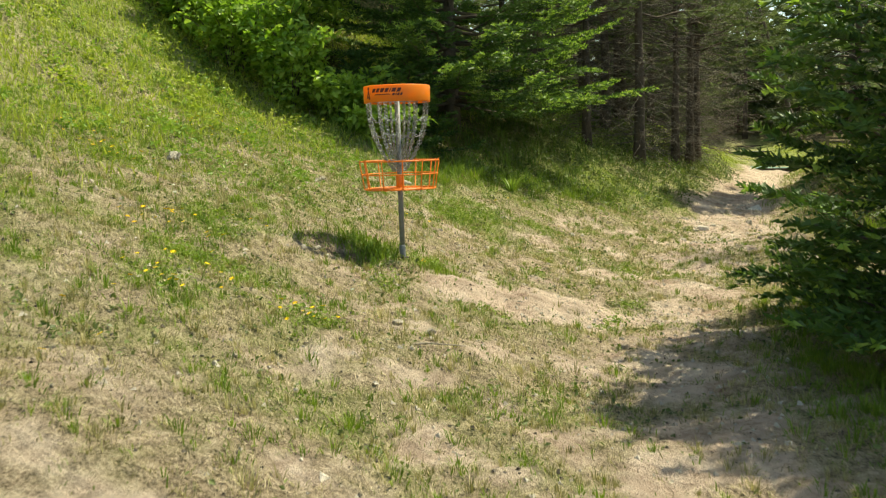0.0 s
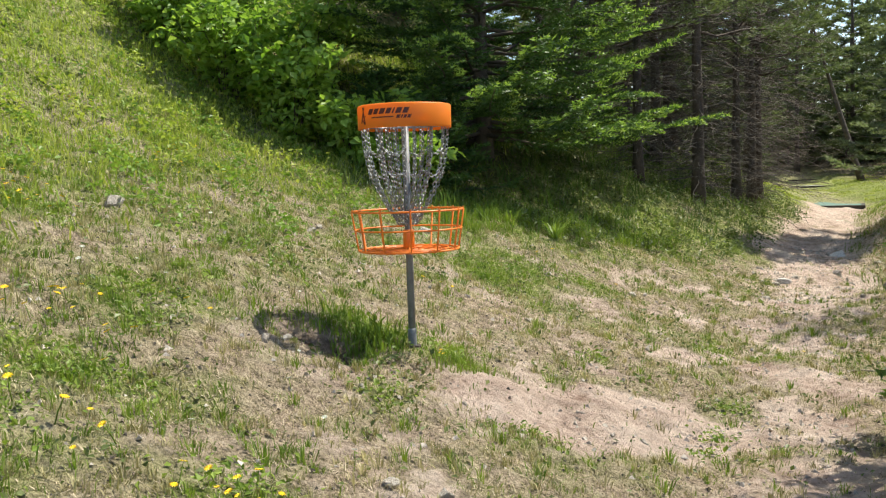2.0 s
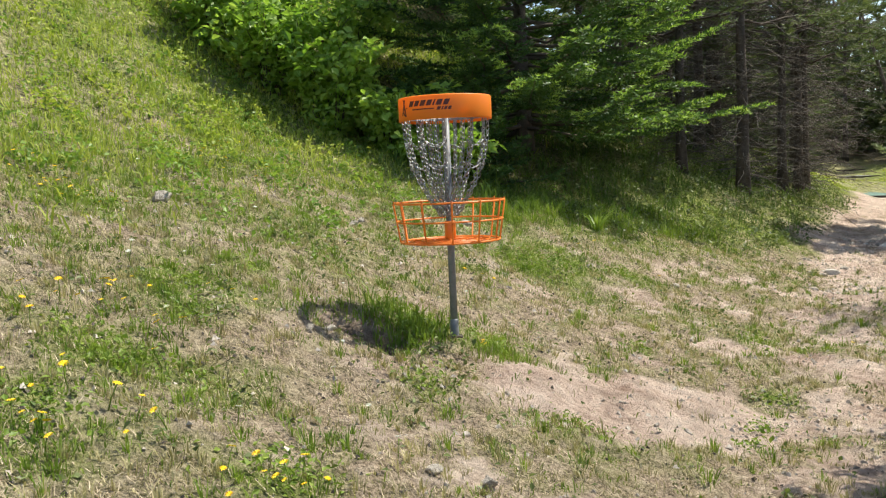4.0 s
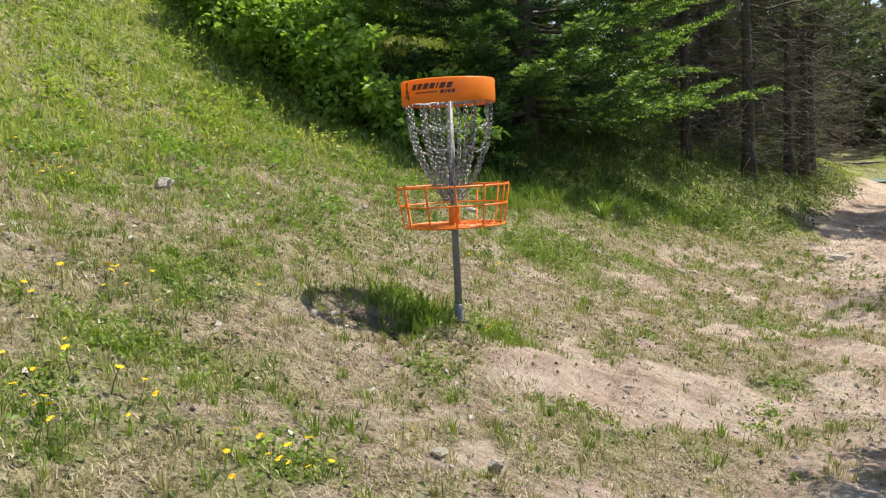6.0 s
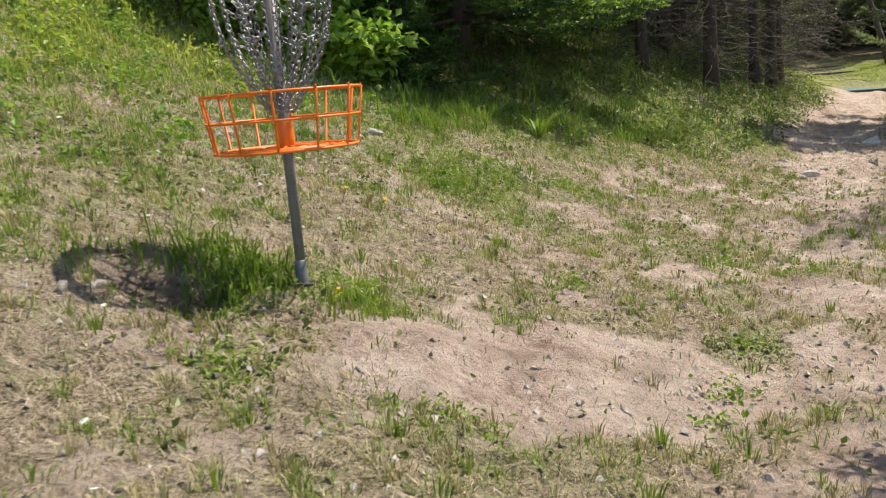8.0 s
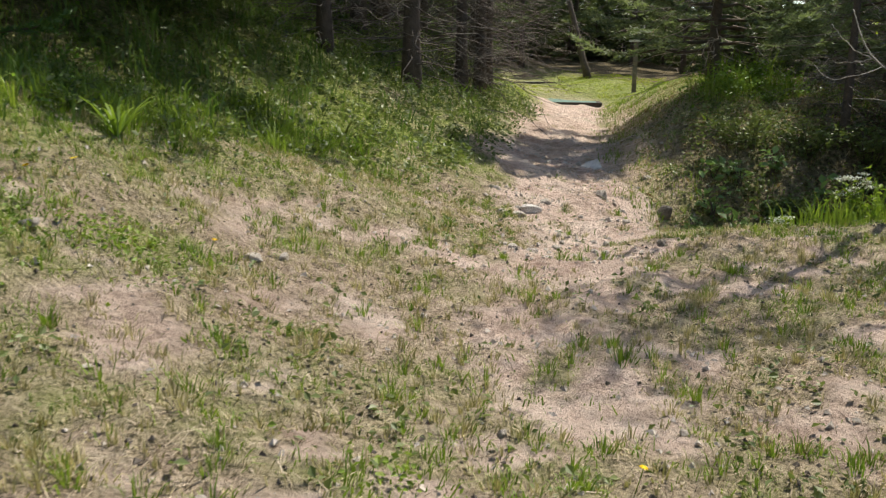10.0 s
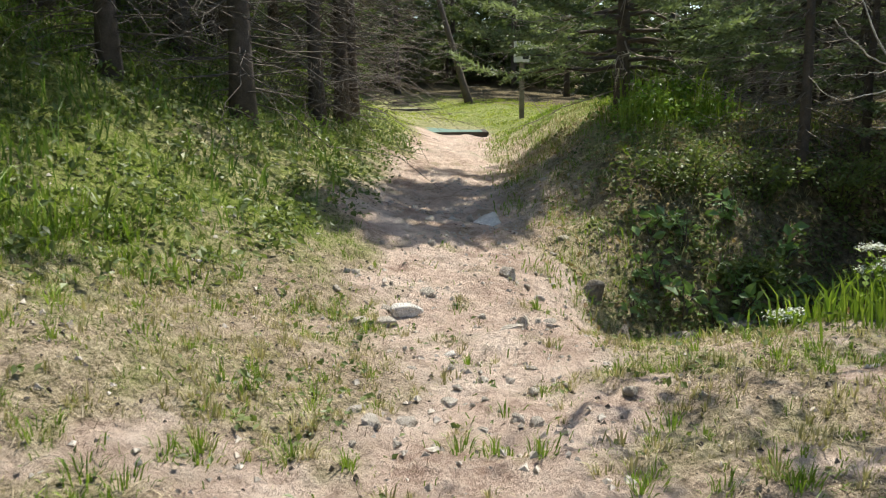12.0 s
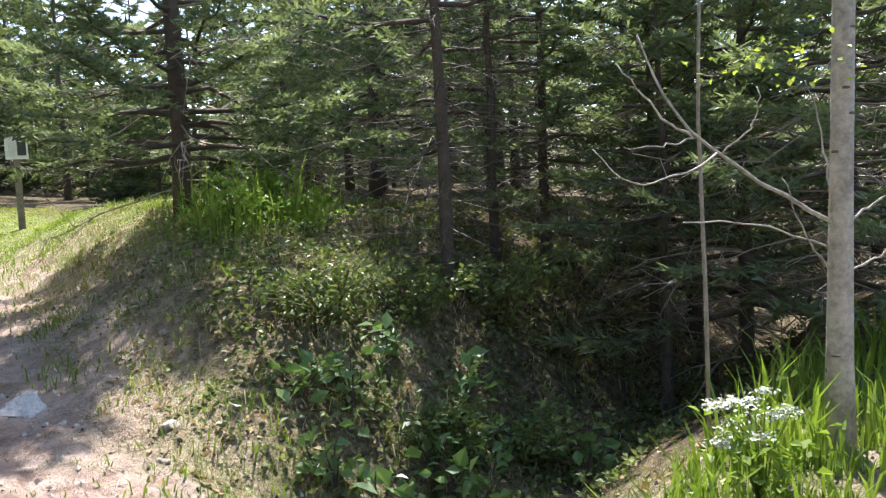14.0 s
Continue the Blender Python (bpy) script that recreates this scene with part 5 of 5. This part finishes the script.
# ---- flowers ----
def flower(name, label, h, petals, size, material, group):
    root = thing(name, 0, 0, -5, label, "flower", group)
    part("stem", Soup().add(*tube([(0, 0, -0.02), (0.004, 0.002, h * 0.5), (0, 0, h)], (0.0025, 0.002, 0.0018), 4)), M_GRASS, root)
    s = Soup()
    for k in range(petals):
        a = 2 * math.pi * k / petals
        c, d = math.cos(a), math.sin(a)
        s.add([(0, 0, h + 0.002), (c * size * 0.6 - d * size * 0.22, d * size * 0.6 + c * size * 0.22, h + 0.007), (c * size, d * size, h + 0.004), (c * size * 0.6 + d * size * 0.22, d * size * 0.6 - c * size * 0.22, h + 0.007)], [(0, 1, 2), (0, 2, 3)])
    part("blossom", s, material, root, smooth=False)
    return root


yellow = flower("yellow_flower", "small yellow wildflower in the grass", 0.085, 9, 0.016, M_YELLOW, "yellow wildflowers")
white = flower("white_flower", "small white wildflower in the grass", 0.07, 8, 0.014, M_PETAL_WHITE, "white wildflowers")
rf = random.Random(5)
clumps = ((-2.59, 7.9, 9, 0.16), (-2.8, 7.8, 5, 0.12), (-1.55, 6.4, 4, 0.08), (-1.57, 6.66, 2, 0.05), (-1.21, 6.3, 2, 0.04), (-1.13, 6.02, 1, 0.03), (-1.1, 5.4, 6, 0.13), (-1.06, 5.1, 5, 0.10), (-0.42, 5.37, 7, 0.08), (0.1, 7.52, 2, 0.03), (-2.57, 10.46, 8, 0.25),
          (-1.53, 6.05, 4, 0.10), (-1.18, 6.93, 2, 0.06), (-3.05, 8.3, 4, 0.15), (-2.3, 9.8, 5, 0.3), (-0.1, 9.0, 2, 0.2), (2.6, 9.6, 1, 0.05), (-1.4, 3.9, 6, 0.3), (0.8, 11.6, 2, 0.2), (-3.4, 11.0, 6, 0.6))
spots = [(x + rf.gauss(0, r), y + rf.gauss(0, r), yellow) for x, y, n, r in clumps for _ in range(int(n * 1.7))]
spots += [(rf.uniform(-3.2, 0.2), rf.uniform(5.0, 11.5), white) for _ in range(34)]
for i, (x, y, kind) in enumerate(spots):
    m = Matrix.LocRotScale((x, y, gz(x, y)), Euler((rf.uniform(-0.4, 0.4), rf.uniform(-0.4, 0.4), rf.uniform(0, 6.28))), (rf.uniform(0.75, 1.3),) * 3)
    if kind is yellow and i == 0:
        yellow.matrix_basis = m
    elif i == len(spots) - 1:
        white.matrix_basis = m
    else:
        copy_thing(kind, m)


# ---- white-flowered weed at the ditch ----
def umbel_weed(x, y, h, wide, seed):
    rs = np.random.RandomState(seed)
    root = thing("flowering_weed", x, y, gz(x, y) - 0.02, "pale white-flowered weed in the grass at the ditch", "weed")
    blooms = []
    for i in range(14):
        a = rs.uniform(0, 6.28)
        r = wide * rs.uniform(0.1, 1)
        top = np.array([math.cos(a) * r, math.sin(a) * r, h * rs.uniform(0.55, 1)])
        part("stem", Soup().add(*tube([(0, 0, 0), top * (0.35, 0.35, 0.6), top], (0.004, 0.003, 0.002), 4)), M_GRASS, root)
        tagged(part("flower_head", Soup().add(*leaves(top + rs.normal(size=(46, 3)) * (0.022, 0.022, 0.006), rs, 0.017, 1.5)), M_PETAL_WHITE, root, "flat white flower head", smooth=False), kind="stuff")
        blooms.append(top)
    part("foliage", Soup().add(*leaves(rs.normal(size=(160, 3)) * (wide * 0.6, wide * 0.6, h * 0.2) + (0, 0, h * 0.45), rs, 0.05)), M_GRASS, root, smooth=False)


umbel_weed(5.98, 13.3, 0.43, 0.15, 3)
umbel_weed(5.45, 13.45, 0.10, 0.06, 4)


# ---- far woods and small things ----
def fern(x, y, seed, label="pale green strap-leaved plant in the shade under the spruce", n=16, h=0.5, material=None):
    rs = np.random.RandomState(seed)
    root = thing("strap_leaf_plant", x, y, gz(x, y) - 0.02, label, "plant")
    for i in range(n):
        a, l_ = i * 2.4 + rs.uniform(-0.3, 0.3), h * rs.uniform(0.6, 1.1)
        q = np.linspace(0, 1, 6)
        line = np.stack([np.cos(a) * l_ * 0.8 * q, np.sin(a) * l_ * 0.8 * q, l_ * (1.3 * q - 0.8 * q * q)], 1)
        side = np.array([-math.sin(a), math.cos(a), 0]) * 0.014 * (1 - q)[:, None]
        v = np.concatenate([line - side, line + side])
        f = []
        for k in range(5):
            f += [(k, k + 1, 7 + k), (k, 7 + k, 6 + k)]
        part("leaf", Soup().add(v, f), material or M_GRASS, root)


fern(0.75, 12.6, 2)
fern(2.2, 14.9, 3, "pale feathery weed on the bank", 12, 0.35, M_COVER)
twig = thing("fallen_stick", 0.25, 5.6, gz(0.25, 5.6) + 0.01, "thin pale dry stick lying on the turf", "stick", turn=8)
part("stick", Soup().add(*tube([(-0.25, 0, 0), (0, 0.02, 0.01), (0.22, -0.01, -0.01)], (0.005, 0.006, 0.003), 5)), M_DEAD, twig)
stick = thing("fallen_stick", 2.95, 9.4, gz(2.95, 9.4) + 0.012, "thin dry stick lying beside the trail", "stick", turn=-5)
part("stick", Soup().add(*tube([(-0.3, 0, 0), (0, 0.02, 0.01), (0.3, -0.01, -0.0)], (0.006, 0.007, 0.003), 5)), M_DEAD, stick)
